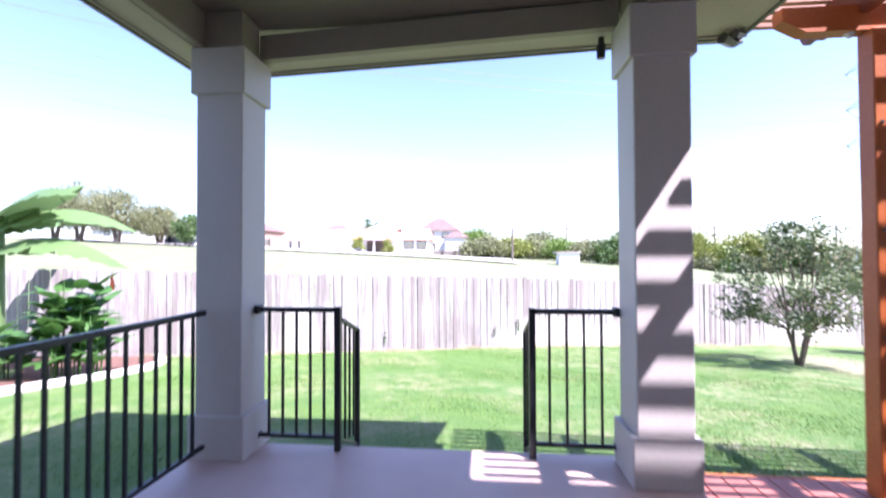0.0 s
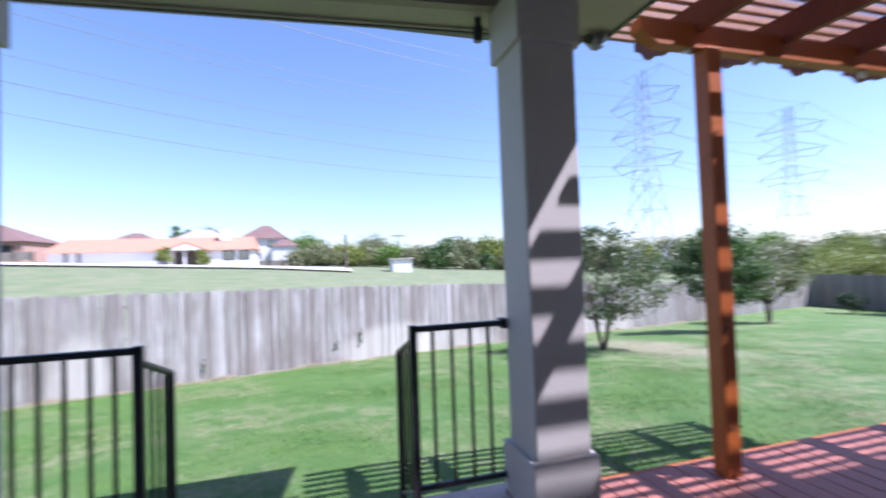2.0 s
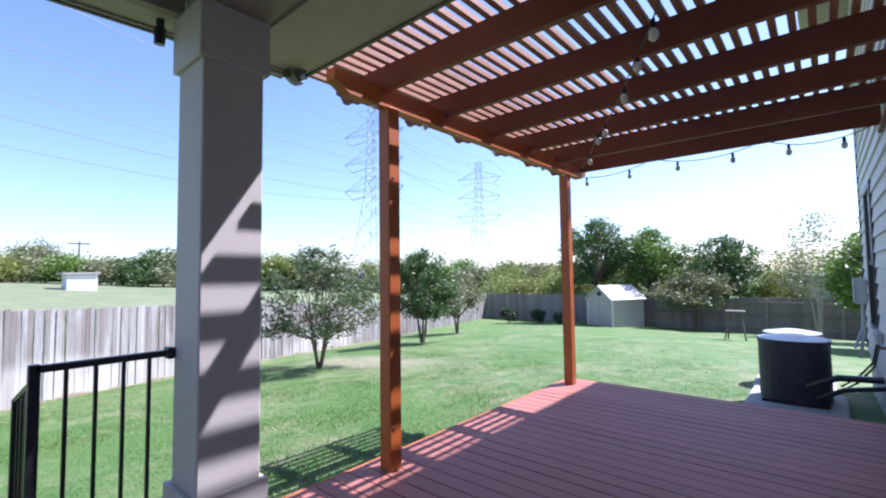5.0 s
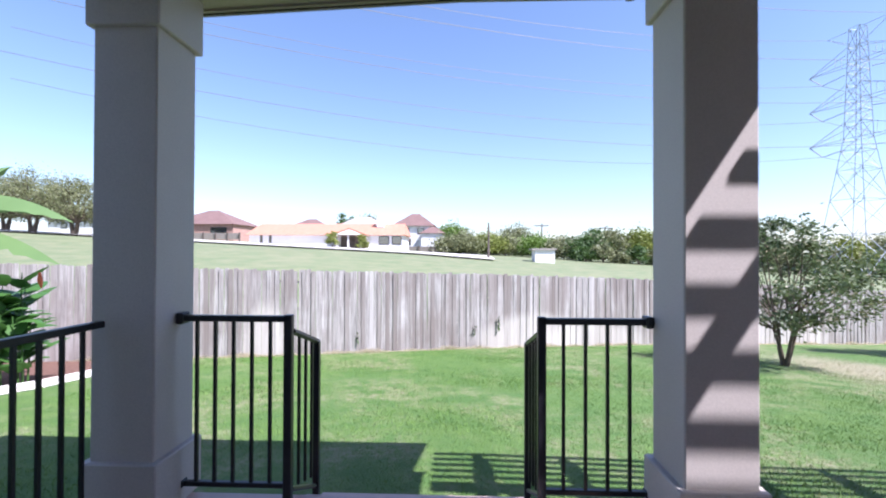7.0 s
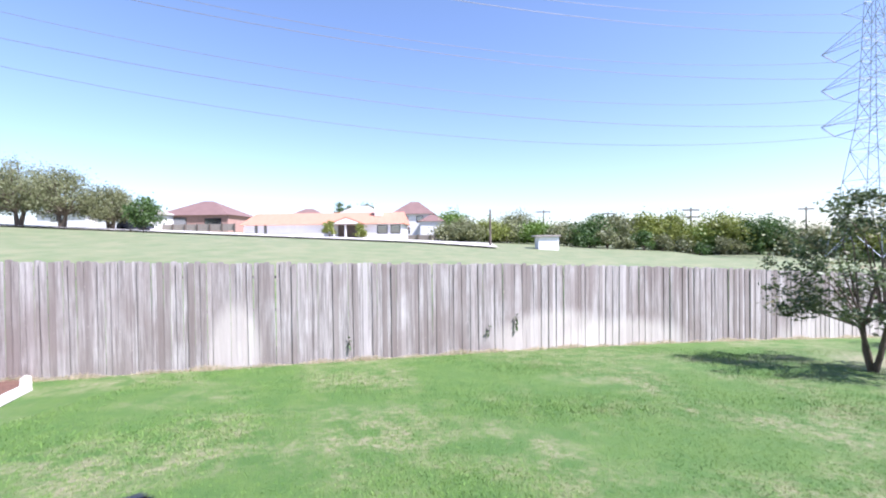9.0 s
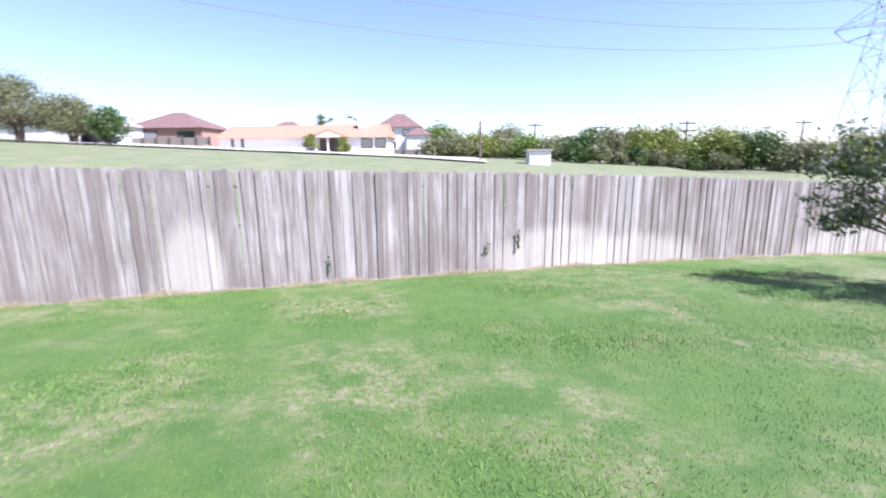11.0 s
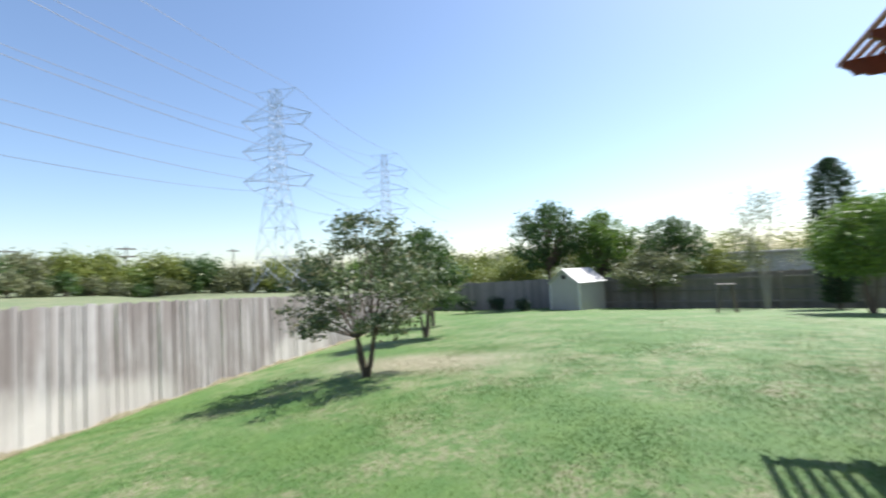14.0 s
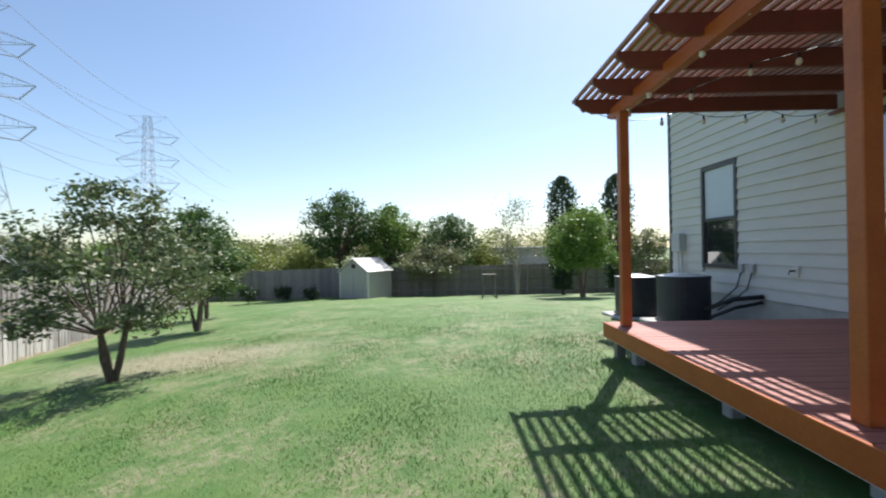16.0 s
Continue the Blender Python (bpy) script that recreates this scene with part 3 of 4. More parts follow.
def build_house():
    h = thing("house", (5.6, -3.0, -0.9), "two-storey house with cream lap siding and dark windows", "house")
    part("core_wall", boxed((1.21, -7.0, -0.05), (10.0, HW - 0.03, 5.6)), SIDING, h)
    part("foundation", boxed((1.21, -7.0, -2.2), (9.97, HW - 0.005, -0.06)), CONC, h, "bare grey concrete foundation")
    part("corner_board", boxed((9.93, HW - 0.03, -0.05), (10.03, HW + 0.03, 5.6), 0.004), DARKFRAME, h, "dark corner trim")
    n = 30
    for k in range(n):
        z = -0.05 + 0.19 * k
        gaps = []
        for a, b, zl, zh in ((7.62, 8.72, 0.42, 2.40), (4.45, 5.25, 0.02, 2.46)):
            if z + 0.19 > zl and z < zh:
                gaps.append((a, b))
        x = 1.22
        for a, b in sorted(gaps) + [(9.93, 9.93)]:
            if a > x:
                part("siding_board", prismed([(HW - 0.028, z), (HW + 0.026, z), (HW + 0.002, z + 0.188), (HW - 0.028, z + 0.188)], 0, x, a), SIDING, h)
            x = b
    for a, b, zl, zh in ((7.62, 8.72, 0.42, 2.40), (4.45, 5.25, 0.02, 2.46)):
        w = part("window", boxed((a, HW - 0.028, zl), (b, HW - 0.02, zh)), DARKFRAME, h, "dark-framed sash window")
        fr = bmesh.new()
        t = 0.075
        for lo, hi in (((a, zl), (a + t, zh)), ((b - t, zl), (b, zh)), ((a + t, zl), (b - t, zl + t)), ((a + t, zh - t), (b - t, zh))):
            box(fr, (lo[0], HW - 0.02, lo[1]), (hi[0], HW + 0.035, hi[1]), 0.004)
        part("window_frame", fr, DARKFRAME, w)
        mid = zl + (zh - zl) * 0.47
        part("sash_rail", boxed((a + t, HW - 0.015, mid - 0.03), (b - t, HW + 0.02, mid + 0.03), 0.003), DARKFRAME, w)
        part("pane", boxed((a + t, HW - 0.016, zl + t), (b - t, HW - 0.008, mid - 0.03)), GLASS, w, "dark reflecting pane")
        # far window: the sky reflection is put in as colour
        part("pane", boxed((a + t, HW - 0.016, mid + 0.03), (b - t, HW - 0.008, zh - t)), SKYPANE if a > 6 else GLASS, w, "upper pane with pale sky reflection")
    part("roof", prismed([(0.72, 5.6), (0.72, 5.75), (-3.4, 7.6), (-7.6, 5.75), (-7.6, 5.6)], 0, 1.15, 10.6), GREYROOF, h, "grey shingle roof")
    # rear block behind the porch
    part("rear_wall", boxed((-9.0, -7.0, -0.9), (1.20, -1.41, 3.58)), SIDING, h)
    part("rear_roof", prismed([(-1.4, 3.76), (-1.4, 3.85), (-4, 5.2), (-7.6, 3.7), (-7.6, 3.6)], 0, -9.4, 1.14), GREYROOF, h, "grey shingle roof")


build_house()

mb = thing("meter_box", (9.5, HW + 0.02, 0.7), "grey electrical disconnect box on the siding", "electrical box")
part("box_body", boxed((9.33, HW + 0.018, 0.72), (9.65, HW + 0.16, 1.12), 0.012), BOXGREY, mb)
part("box_lid", boxed((9.32, HW + 0.161, 0.74), (9.66, HW + 0.175, 1.13), 0.006), BOXGREY, mb)
part("conduit", tubed([(9.40, HW + 0.08, 0.73), (9.38, HW + 0.08, 0.3), (9.30, HW + 0.14, -0.1)], 0.02, 7), BOXGREY, mb)
part("conduit", tubed([(9.55, HW + 0.08, 0.73), (9.5, HW + 0.09, 0.35), (9.25, HW + 0.2, 0.05)], 0.018, 7), BOXGREY, mb)
for x in (7.50, 7.22):
    ob = thing("outlet_cover", (x, HW + 0.018, 0.4), "small grey weatherproof cover with cable on siding", "electrical box", "wall covers")
    part("cover", boxed((x - 0.05, HW + 0.016, 0.37), (x + 0.05, HW + 0.08, 0.52), 0.008), BOXGREY, ob)
    part("cable", tubed([(x, HW + 0.05, 0.38), (x + 0.05, HW + 0.10, 0.1), (x + 0.25, HW + 0.25, -0.15), (x + 0.4, HW + 0.4, -0.3)], 0.014, 6), BLACK, ob)
hb = thing("hose_bib", (6.3, HW + 0.02, 0.45), "small pale hose tap block on the siding", "tap")
part("mount_block", boxed((6.24, HW + 0.014, 0.36), (6.36, HW + 0.045, 0.52), 0.006), KERB, hb)
part("spout", tubed([(6.3, HW + 0.04, 0.45), (6.3, HW + 0.12, 0.45), (6.3, HW + 0.14, 0.40)], 0.016, 7), FLASH, hb)


def build_ac(x, y, zb, s):
    g = ground_z(x, y)
    pad = tagged(new("ac_pad", mesh_of("ac_pad", boxed((x - 0.62, y - 0.55, g - 0.05), (x + 0.62, y + 0.55, zb), 0.02), CONC)), "pale concrete pad under the condenser", "pad", "condenser pads")
    a = thing("ac_condenser", (x, y, zb), "charcoal outdoor air conditioner unit on a concrete pad", "air conditioner", "condensers")
    h = 0.86 * s
    r = 0.43 * s
    out = []
    for k in range(32):
        t = 2 * math.pi * k / 32
        c, q = math.cos(t), math.sin(t)
        f = (abs(c) ** 3 + abs(q) ** 3) ** (-1 / 3)
        out.append((x + r * f * c, y + r * f * q))
    part("shell", prismed(out, 2, zb + 0.04, zb + h), ACSHELL, a)
    lid = [(x + (px - x) * 1.03, y + (py - y) * 1.03) for px, py in out]
    part("top_cover", prismed(lid, 2, zb + h + 0.001, zb + h + 0.05), ACSHELL, a)
    dome = bmesh.new()
    bmesh.ops.create_cone(dome, cap_ends=True, segments=28, radius1=r * 1.0, radius2=r * 0.35, depth=0.05, matrix=Matrix.Translation((x, y, zb + h + 0.076)))
    part("fan_grille", dome, ACTOP, a, "pale grey domed fan grille")
    for k in range(10):
        z = zb + 0.1 + (h - 0.16) * k / 9
        part("louvre", prismed([(x + (px - x) * 1.012, y + (py - y) * 1.012) for px, py in out], 2, z, z + 0.02), ACSHELL, a)
    part("foot", boxed((x - r * 0.9, y - r * 0.9, zb), (x + r * 0.9, y + r * 0.9, zb + 0.04)), BLACK, a)


build_ac(7.83, 0.95, -0.54, 0.93)
build_ac(9.65, 1.05, -0.66, 0.93)
ls = tagged(new("refrigerant_pipe", mesh_of("refrigerant_pipe", tube(tubed([(7.4, 0.8, -0.25), (7.1, 0.5, -0.05), (6.95, HW + 0.05, 0.0)], 0.04, 7), [(7.42, 0.7, -0.4), (7.15, 0.45, -0.2), (7.0, HW + 0.03, -0.1)], 0.03, 7), BLACK)), "black insulated cooling pipes running into the wall", "pipe")


def blade_leaf(bm, root, dirn, length, width, droop, segs=9, cup=0.12, ragged=0.0, rng=None):
    """A long leaf arching from its root, with a midrib fold."""
    d = Vector(dirn).normalized()
    side = d.cross(Vector((0, 0, 1))).normalized()
    rows = []
    for k in range(segs + 1):
        f = k / segs
        c = Vector(root) + d * length * f - Vector((0, 0, droop * length * f * f))
        w = width * math.sin(math.pi * (0.06 + 0.94 * f) ** 0.75) ** 0.7 if f < 1 else 0.01
        if ragged and rng and k % 2:
            w *= 1 - ragged * rng.random()
        up = Vector((0, 0, cup * w))
        rows.append([bm.verts.new(c - side * w + up * -1), bm.verts.new(c), bm.verts.new(c + side * w + up * -1)])
    for r0, r1 in zip(rows, rows[1:]):
        for k in (0, 1):
            bm.faces.new((r0[k], r0[k + 1], r1[k + 1], r1[k]))


# ---- fences ----
def build_side_fence():
    f = thing("side_fence", (1, fence_y(1), ground_z(1, fence_y(1))), "tall weathered grey picket privacy fence", "fence")
    rng = random.Random(3)
    outlines = []
    for v in range(4):
        w, top = 0.0465 + 0.001 * v, 1.85 + 0.008 * v
        outlines.append([(-w, -0.12), (w, -0.12), (w, top - 0.02), (w - 0.018, top), (-w + 0.018, top), (-w, top - 0.02)])
    meshes = [mesh_of("picket", prismed(o, 1, -0.008, 0.008), PICKET) for o in outlines]
    verts, faces = [], []
    x, k = -15.0, 0
    while x < 28.5:
        slope = 0.38 if x < 0 else 0.35 if x < 15 else 0.25
        ang = math.degrees(math.atan(slope))
        y = fence_y(x)
        m = pose(x, y + 0.010 * (k % 2) + rng.uniform(-0.010, 0.010), ground_z(x, y) + rng.uniform(-0.015, 0.015), rng.uniform(-0.4, 0.4), rng.uniform(-0.4, 0.4), ang + rng.uniform(-3, 3))
        if -9.0 < x < 15.5:
            shared("picket", meshes[k % 4], f, m)
        else:
            o = outlines[k % 4]
            b = len(verts)
            verts += [tuple(m @ Vector((px, dy, pz))) for dy in (-0.008, 0.008) for px, pz in o]
            faces += [tuple(b + q for q in range(6)), tuple(b + 11 - q for q in range(6))]
            faces += [(b + q, b + 6 + q, b + 6 + (q + 1) % 6, b + (q + 1) % 6) for q in range(6)]
        x += 0.093 * math.cos(math.radians(ang))
        k += 1
    me = bpy.data.meshes.new("picket_run")
    me.from_pydata(verts, [], faces)
    me.materials.append(PICKET)
    rest = shared("picket_run", me, f, Matrix())
    tagged(rest, "", "", "", "stuff")
    for h in (0.3, 1.0, 1.6):
        pts = [(q, fence_y(q) + 0.075, ground_z(q, fence_y(q)) + h) for q in (-15, -10, -5, 0, 5, 10, 15, 20, 28)]
        part("rail", tubed(pts, 0.03, 4), BACKWOOD, f)


build_side_fence()


def build_fence_foot():
    """Dry uncut grass that leans on the foot of the side fence."""
    rng = np.random.default_rng(9)
    n = 16000
    x = rng.uniform(-9, 16, n)
    y = np.array([fence_y(v) for v in x]) - 0.03 - np.abs(rng.normal(0, 0.07, n))
    z = np.array([ground_z(a, b) for a, b in zip(x, y)])
    tall = rng.uniform(0.04, 0.13, n) * (0.6 + 0.5 * np.sin(x * 2.3) * np.sin(x * 5.1 + 1))
    co = np.empty((n, 3, 3))
    co[:, 0] = np.stack((x - 0.005, y, z - 0.02), 1)
    co[:, 1] = np.stack((x + 0.005, y, z - 0.02), 1)
    co[:, 2] = np.stack((x + rng.normal(0, 0.04, n), y + rng.normal(0, 0.03, n), z + tall), 1)
    me = bpy.data.meshes.new("dry_grass")
    me.from_pydata(co.reshape(-1, 3).tolist(), [], np.arange(3 * n).reshape(-1, 3).tolist())
    me.materials.append(STRAW)
    tagged(new("dry_grass", me), "dry straw-coloured grass along the fence foot", "grass", "", "stuff")


build_fence_foot()


def build_sprig(x, z, n, seed):
    """A wisp of climber poking through the pickets."""
    rng = random.Random(seed)
    y = fence_y(x) - 0.03
    t = thing("vine_sprig", (x, y, z), "small green vine sprig growing through the fence", "vine", "fence sprigs")
    part("stem", tubed([(x, y + 0.05, z - 0.12), (x + 0.02, y - 0.02, z), (x - 0.01, y - 0.03, z + 0.14)], 0.006, 5), BARK, t)
    for k in range(n):
        bm = bmesh.new()
        a = rng.uniform(0, 2 * math.pi)
        blade_leaf(bm, (x, y - 0.02, z + rng.uniform(-0.14, 0.12)), (math.cos(a), -0.5, math.sin(a)), rng.uniform(0.05, 0.10), 0.022, 0.3, 4)
        part("leaf", bm, LEAF2, t)


def build_back_fence():
    f = thing("back_fence", (29, 5, ground_z(29, 5)), "shaded dark board fence seen from its rail side", "fence")
    rng = random.Random(5)
    me = mesh_of("fence_board", boxed((-0.01, -0.139, -0.2), (0.01, 0.139, 1.9), 0.003), BACKWOOD)
    y = 20.8
    while y > -22:
        x = 29.0 + 0.02 * (5 - y)
        shared("fence_board", me, f, pose(x, y, ground_z(29, y) + rng.uniform(-0.03, 0.03) + 0.02 * max(0, 5 - y), 0, 0, rng.uniform(-2, 2)))
        y -= 0.27
    for y in range(-21, 21, 3):
        z = ground_z(29, y)
        part("fence_post", boxed((28.82, y - 0.06, z - 0.1), (28.94, y + 0.06, z + 1.95), 0.01), BACKWOOD, f)
    for h in (0.35, 1.0, 1.65):
        part("rail", boxed((28.86, -22, ground_z(29, 5) + h), (28.94, 20.5, ground_z(29, 5) + h + 0.09)), BACKWOOD, f)


build_back_fence()
build_sprig(0.73, -0.53, 14, 1)
build_sprig(0.12, -0.70, 6, 2)
build_sprig(-2.6, -0.75, 5, 3)


def build_shed():
    x0, x1, y0, y1 = 25.8, 28.2, 9.15, 11.2
    z = ground_z(27, 10) - 0.02
    e, r = z + 1.68, z + 2.38
    s = thing("garden_shed", (27.1, 10.2, z), "small grey-beige garden shed with pale gable roof", "shed")
    s.rotation_euler.z = radians(-27)
    body = [(y0, z), (y1, z), (y1, e), ((y0 + y1) / 2, r), (y0, e)]
    part("body", prismed(body, 0, x0, x1), SHEDWALL, s)
    m = (y0 + y1) / 2
    for sg, ya in ((-1, y0 - 0.1), (1, y1 + 0.1)):
        part("roof_slope", prismed([(m, r + 0.02), (m, r + 0.08), (ya, e - 0.03), (ya, e - 0.09)], 0, x0 - 0.12, x1 + 0.12), SHEDROOF, s, "pale worn roof panel")
    for ya, yb in ((y0 + 0.25, m - 0.01), (m + 0.01, y1 - 0.25)):
        d = part("door", boxed((x0 - 0.03, ya, z + 0.08), (x0 - 0.002, yb, z + 1.6), 0.008), SHEDWALL, s)
        part("door_brace", boxed((x0 - 0.045, ya + 0.05, z + 0.8), (x0 - 0.031, yb - 0.05, z + 0.88)), SHEDWALL, d)
    part("gable_vent", boxed((x0 - 0.03, m - 0.14, e + 0.18), (x0 - 0.003, m + 0.14, e + 0.42)), BLACK, s, "dark gable vent")
    for y in (y0, y1):
        part("corner_trim", boxed((x0 - 0.02, y - 0.05, z), (x0 + 0.05, y + 0.05, e)), KERB, s)


build_shed()


# ---- trees and plants ----
def leaf_mesh(name, centres, size, material, rng, flat=0.6):
    """Many small folded leaves, each an island of its own: two triangles a leaf."""
    n = len(centres)
    c = np.asarray(centres)
    u = rng.normal(size=(n, 3))
    u[:, 2] *= flat
    u /= np.linalg.norm(u, axis=1)[:, None]
    w = rng.normal(size=(n, 3))
    v = np.cross(u, w)
    v /= np.linalg.norm(v, axis=1)[:, None]
    s = size * rng.uniform(0.6, 1.25, n)[:, None]
    co = np.stack((c - u * s, c + v * s * 0.42, c + u * s, c - v * s * 0.42), 1)
    me = bpy.data.meshes.new(name)
    me.from_pydata(co.reshape(-1, 3).tolist(), [], np.arange(4 * n).reshape(-1, 4).tolist())
    me.materials.append(material)
    return me


def build_tree(name, base, label, category, height, spread, leaf, n_leaf, leaf_size, seed, stems=1, low=0.3, bark=None, trunk_r=0.06, clump=0.28, tall=1.0, group="", lift=0.0):
    """Stems that fork into limbs; leaves gather in clumps round the limb ends."""
    rng = np.random.default_rng(seed)
    bx, by, bz = base
    t = thing(name, base, label, category, group)
    bm = bmesh.new()
    tips = []
    limbs = max(12, int(n_leaf / 120))
    for s in range(stems):
        a = 2 * math.pi * s / stems + rng.uniform(-0.4, 0.4)
        off = 0.0 if stems == 1 else 1.0
        p0 = Vector((bx + 0.5 * trunk_r * off * math.cos(a), by + 0.5 * trunk_r * off * math.sin(a), bz - 0.05))
        fork = Vector((bx + off * spread * 0.12 * math.cos(a), by + off * spread * 0.12 * math.sin(a), bz + height * low))
        midp = p0.lerp(fork, 0.5) + Vector(rng.uniform(-0.03, 0.03, 3).tolist())
        tube(bm, [p0, midp, fork], [trunk_r * 1.25, trunk_r, trunk_r * 0.8], 7)
        for k in range(limbs // stems):
            h = rng.uniform(low * 0.9 + 0.08, 1.0)
            q = (h - low) / (1 - low)
            prof = math.sqrt(max(0.05, 1 - abs(2 * (q - 0.45)) ** 2.4)) if tall == 1.0 else (1 - 0.75 * q)
            b = a + rng.uniform(-math.pi, math.pi) / (1 if stems == 1 else 1.6)
            r = spread * prof * rng.uniform(0.45, 1.0)
            tip = Vector((bx + r * math.cos(b), by + r * math.sin(b), bz + height * h))
            mid2 = fork.lerp(tip, 0.55) + Vector((rng.uniform(-.1, .1) * spread, rng.uniform(-.1, .1) * spread, rng.uniform(0, 0.10) * height))
            if k % 2 == 0:
                tube(bm, [fork, mid2, tip], [trunk_r * 0.5, trunk_r * 0.28, trunk_r * 0.08], 5)
            tips.append((tip, 1.0))
            tips.append((mid2.lerp(tip, 0.5), 0.8))
    part("trunk", bm, bark or BARK, t)
    cs = []
    per = max(1, n_leaf // len(tips))
    for tip, w in tips:
        rad = clump * spread * rng.uniform(0.6, 1.2)
        d = rng.normal(size=(per, 3)) * rad * np.array((0.55, 0.55, 0.42))
        cs.append(np.array(tip) + d)
    cs = np.concatenate(cs)
    cs = cs[cs[:, 2] > bz + height * low * 0.75]
    ob = new("crown", leaf_mesh("crown", cs, leaf_size, leaf, rng))
    ob.parent = t
    ob.matrix_parent_inverse = Matrix.Translation(-t.location)
    return t


def on_ground(x, y, dz=0.0):
    return (x, y, ground_z(x, y) + dz)


build_tree("small_tree", on_ground(6.45, 10.4), "small multi-stemmed garden tree with thin grey-green leaves", "tree", 3.0, 1.75, LEAF1, 8600, 0.052, 11, stems=4, low=0.25, trunk_r=0.04, clump=0.13, group="yard trees")
build_tree("small_tree", on_ground(12.5, 12.5), "small leafy garden tree by the side fence", "tree", 3.5, 1.6, LEAF2, 9000, 0.07, 12, stems=3, low=0.25, trunk_r=0.05, clump=0.18, group="yard trees")
build_tree("small_tree", on_ground(18.0, 15.2), "small garden tree by the far fence corner", "tree", 3.0, 1.4, LEAF5, 4000, 0.09, 13, stems=2, low=0.25, clump=0.3, group="yard trees")
build_tree("round_tree", on_ground(20.0, -0.9), "dense round bright green clipped tree on the lawn", "tree", 3.95, 1.75, LEAF3, 14000, 0.085, 14, stems=3, low=0.34, trunk_r=0.07, clump=0.24)
build_tree("shade_tree", on_ground(30.2, 12.6), "tall airy tree behind the garden shed", "tree", 6.9, 2.6, LEAF2, 11000, 0.11, 15, low=0.36, trunk_r=0.12, clump=0.17, group="trees behind the fence")
build_tree("shade_tree", on_ground(30.8, 9.2), "leafy green tree behind the garden shed", "tree", 6.0, 2.3, LEAF3, 11000, 0.11, 16, low=0.33, trunk_r=0.12, clump=0.2, group="trees behind the fence")
build_tree("shade_tree", on_ground(30.5, 5.2), "dark dense tree behind the back fence", "tree", 5.4, 2.2, LEAF2, 11000, 0.10, 17, low=0.3, trunk_r=0.12, clump=0.19, group="trees behind the fence")
build_tree("low_tree", on_ground(27.6, 6.1), "low spreading pale green tree before the fence", "tree", 3.1, 1.9, LEAF5, 5500, 0.10, 18, stems=2, low=0.4, clump=0.3)
build_tree("bare_tree", on_ground(27.5, 0.9), "thin nearly bare tree with pale twigs", "tree", 5.9, 2.0, LEAF5, 3200, 0.07, 19, stems=3, low=0.3, bark=PALEBARK, trunk_r=0.05, clump=0.3)
for x, y, h, s, sd in ((31, 15.5, 3.2, 2.0, 20), (31.5, 18.5, 2.8, 2.2, 21), (32, 21.5, 3.0, 2.4, 22), (31.5, 2.8, 3.2, 1.6, 23), (33, 12, 4.4, 2.6, 41), (33, 7.4, 4.2, 2.4, 42), (36, 1.5, 4.6, 2.6, 43), (37, -3.5, 4.8, 2.8, 44), (36, -8, 4.4, 2.8, 45), (35, 17, 3.8, 3.0, 46), (36, 23, 4.0, 3.2, 47)):
    build_tree("shrub", on_ground(x, y), "sunlit yellow-green shrub behind the fence", "shrub", h, s, LEAF4, 6500, 0.10, sd, stems=2, low=0.15, clump=0.3, group="shrubs behind the fence")
for x, y, h, sd in ((26.5, 15.2, 0.9, 24), (26.2, 13.4, 0.8, 25), (25.8, 17.0, 1.1, 26)):
    build_tree("dark_shrub", on_ground(x, y), "low dark shrub at the foot of the fence", "shrub", h, 0.55, LEAFC, 1600, 0.06, sd, low=0.1, trunk_r=0.03, clump=0.4, group="low shrubs")


def build_cypress(x, y, h, seed):
    rng = np.random.default_rng(seed)
    b = on_ground(x, y)
    t = thing("cypress", b, "tall narrow dark green cypress tree", "tree", "cypresses")
    part("trunk", tubed([(x, y, b[2] - 0.05), (x, y, b[2] + h * 0.9)], [0.12, 0.02], 6), BARK, t)
    n = 8000
    q = rng.uniform(0.05, 1, n)
    a = rng.uniform(0, 2 * np.pi, n)
    r = 1.05 * np.minimum(1, np.sqrt(np.clip((1 - q) * 6.5, 0.02, 1))) * np.minimum(1, 0.6 + q) * np.sqrt(rng.uniform(0.35, 1, n)) * (0.78 + 0.3 * np.sin(7 * a + 23 * q) * np.sin(3 * a - 11 * q)) * rng.uniform(0.75, 1.15, n)
    cs = np.stack((x + r * np.cos(a), y + r * np.sin(a), b[2] + h * q), 1)
    ob = new("crown", leaf_mesh("crown", cs, 0.10, LEAFC, rng, 1.5))
    ob.parent = t
    ob.matrix_parent_inverse = Matrix.Translation(-t.location)


build_cypress(26.5, -1.7, 7.1, 31)
build_cypress(26.5, -5.0, 7.2, 32)
build_tree("shrub", on_ground(25.0, -6.2), "grey-green shrub beyond the house corner", "shrub", 3.6, 1.5, LEAF5, 4000, 0.1, 33, stems=2, low=0.2, clump=0.32)


def build_stand():
    x, y = 20.5, 3.3
    z = ground_z(x, y)
    s = thing("plant_stand", (x, y, z), "dark thin-legged wooden stand on the lawn", "stand")
    for sx, sy in ((-0.15, -0.28), (-0.15, 0.28), (0.15, -0.24), (0.15, 0.24)):
        part("leg", tubed([(x + sx * 1.3, y + sy * 1.25, z - 0.03), (x + sx * 0.6, y + sy * 0.7, z + 1.1)], 0.03, 5), BARK, s)
    part("top_plate", boxed((x - 0.18, y - 0.32, z + 1.08), (x + 0.18, y + 0.32, z + 1.14), 0.01), BACKWOOD, s)


build_stand()


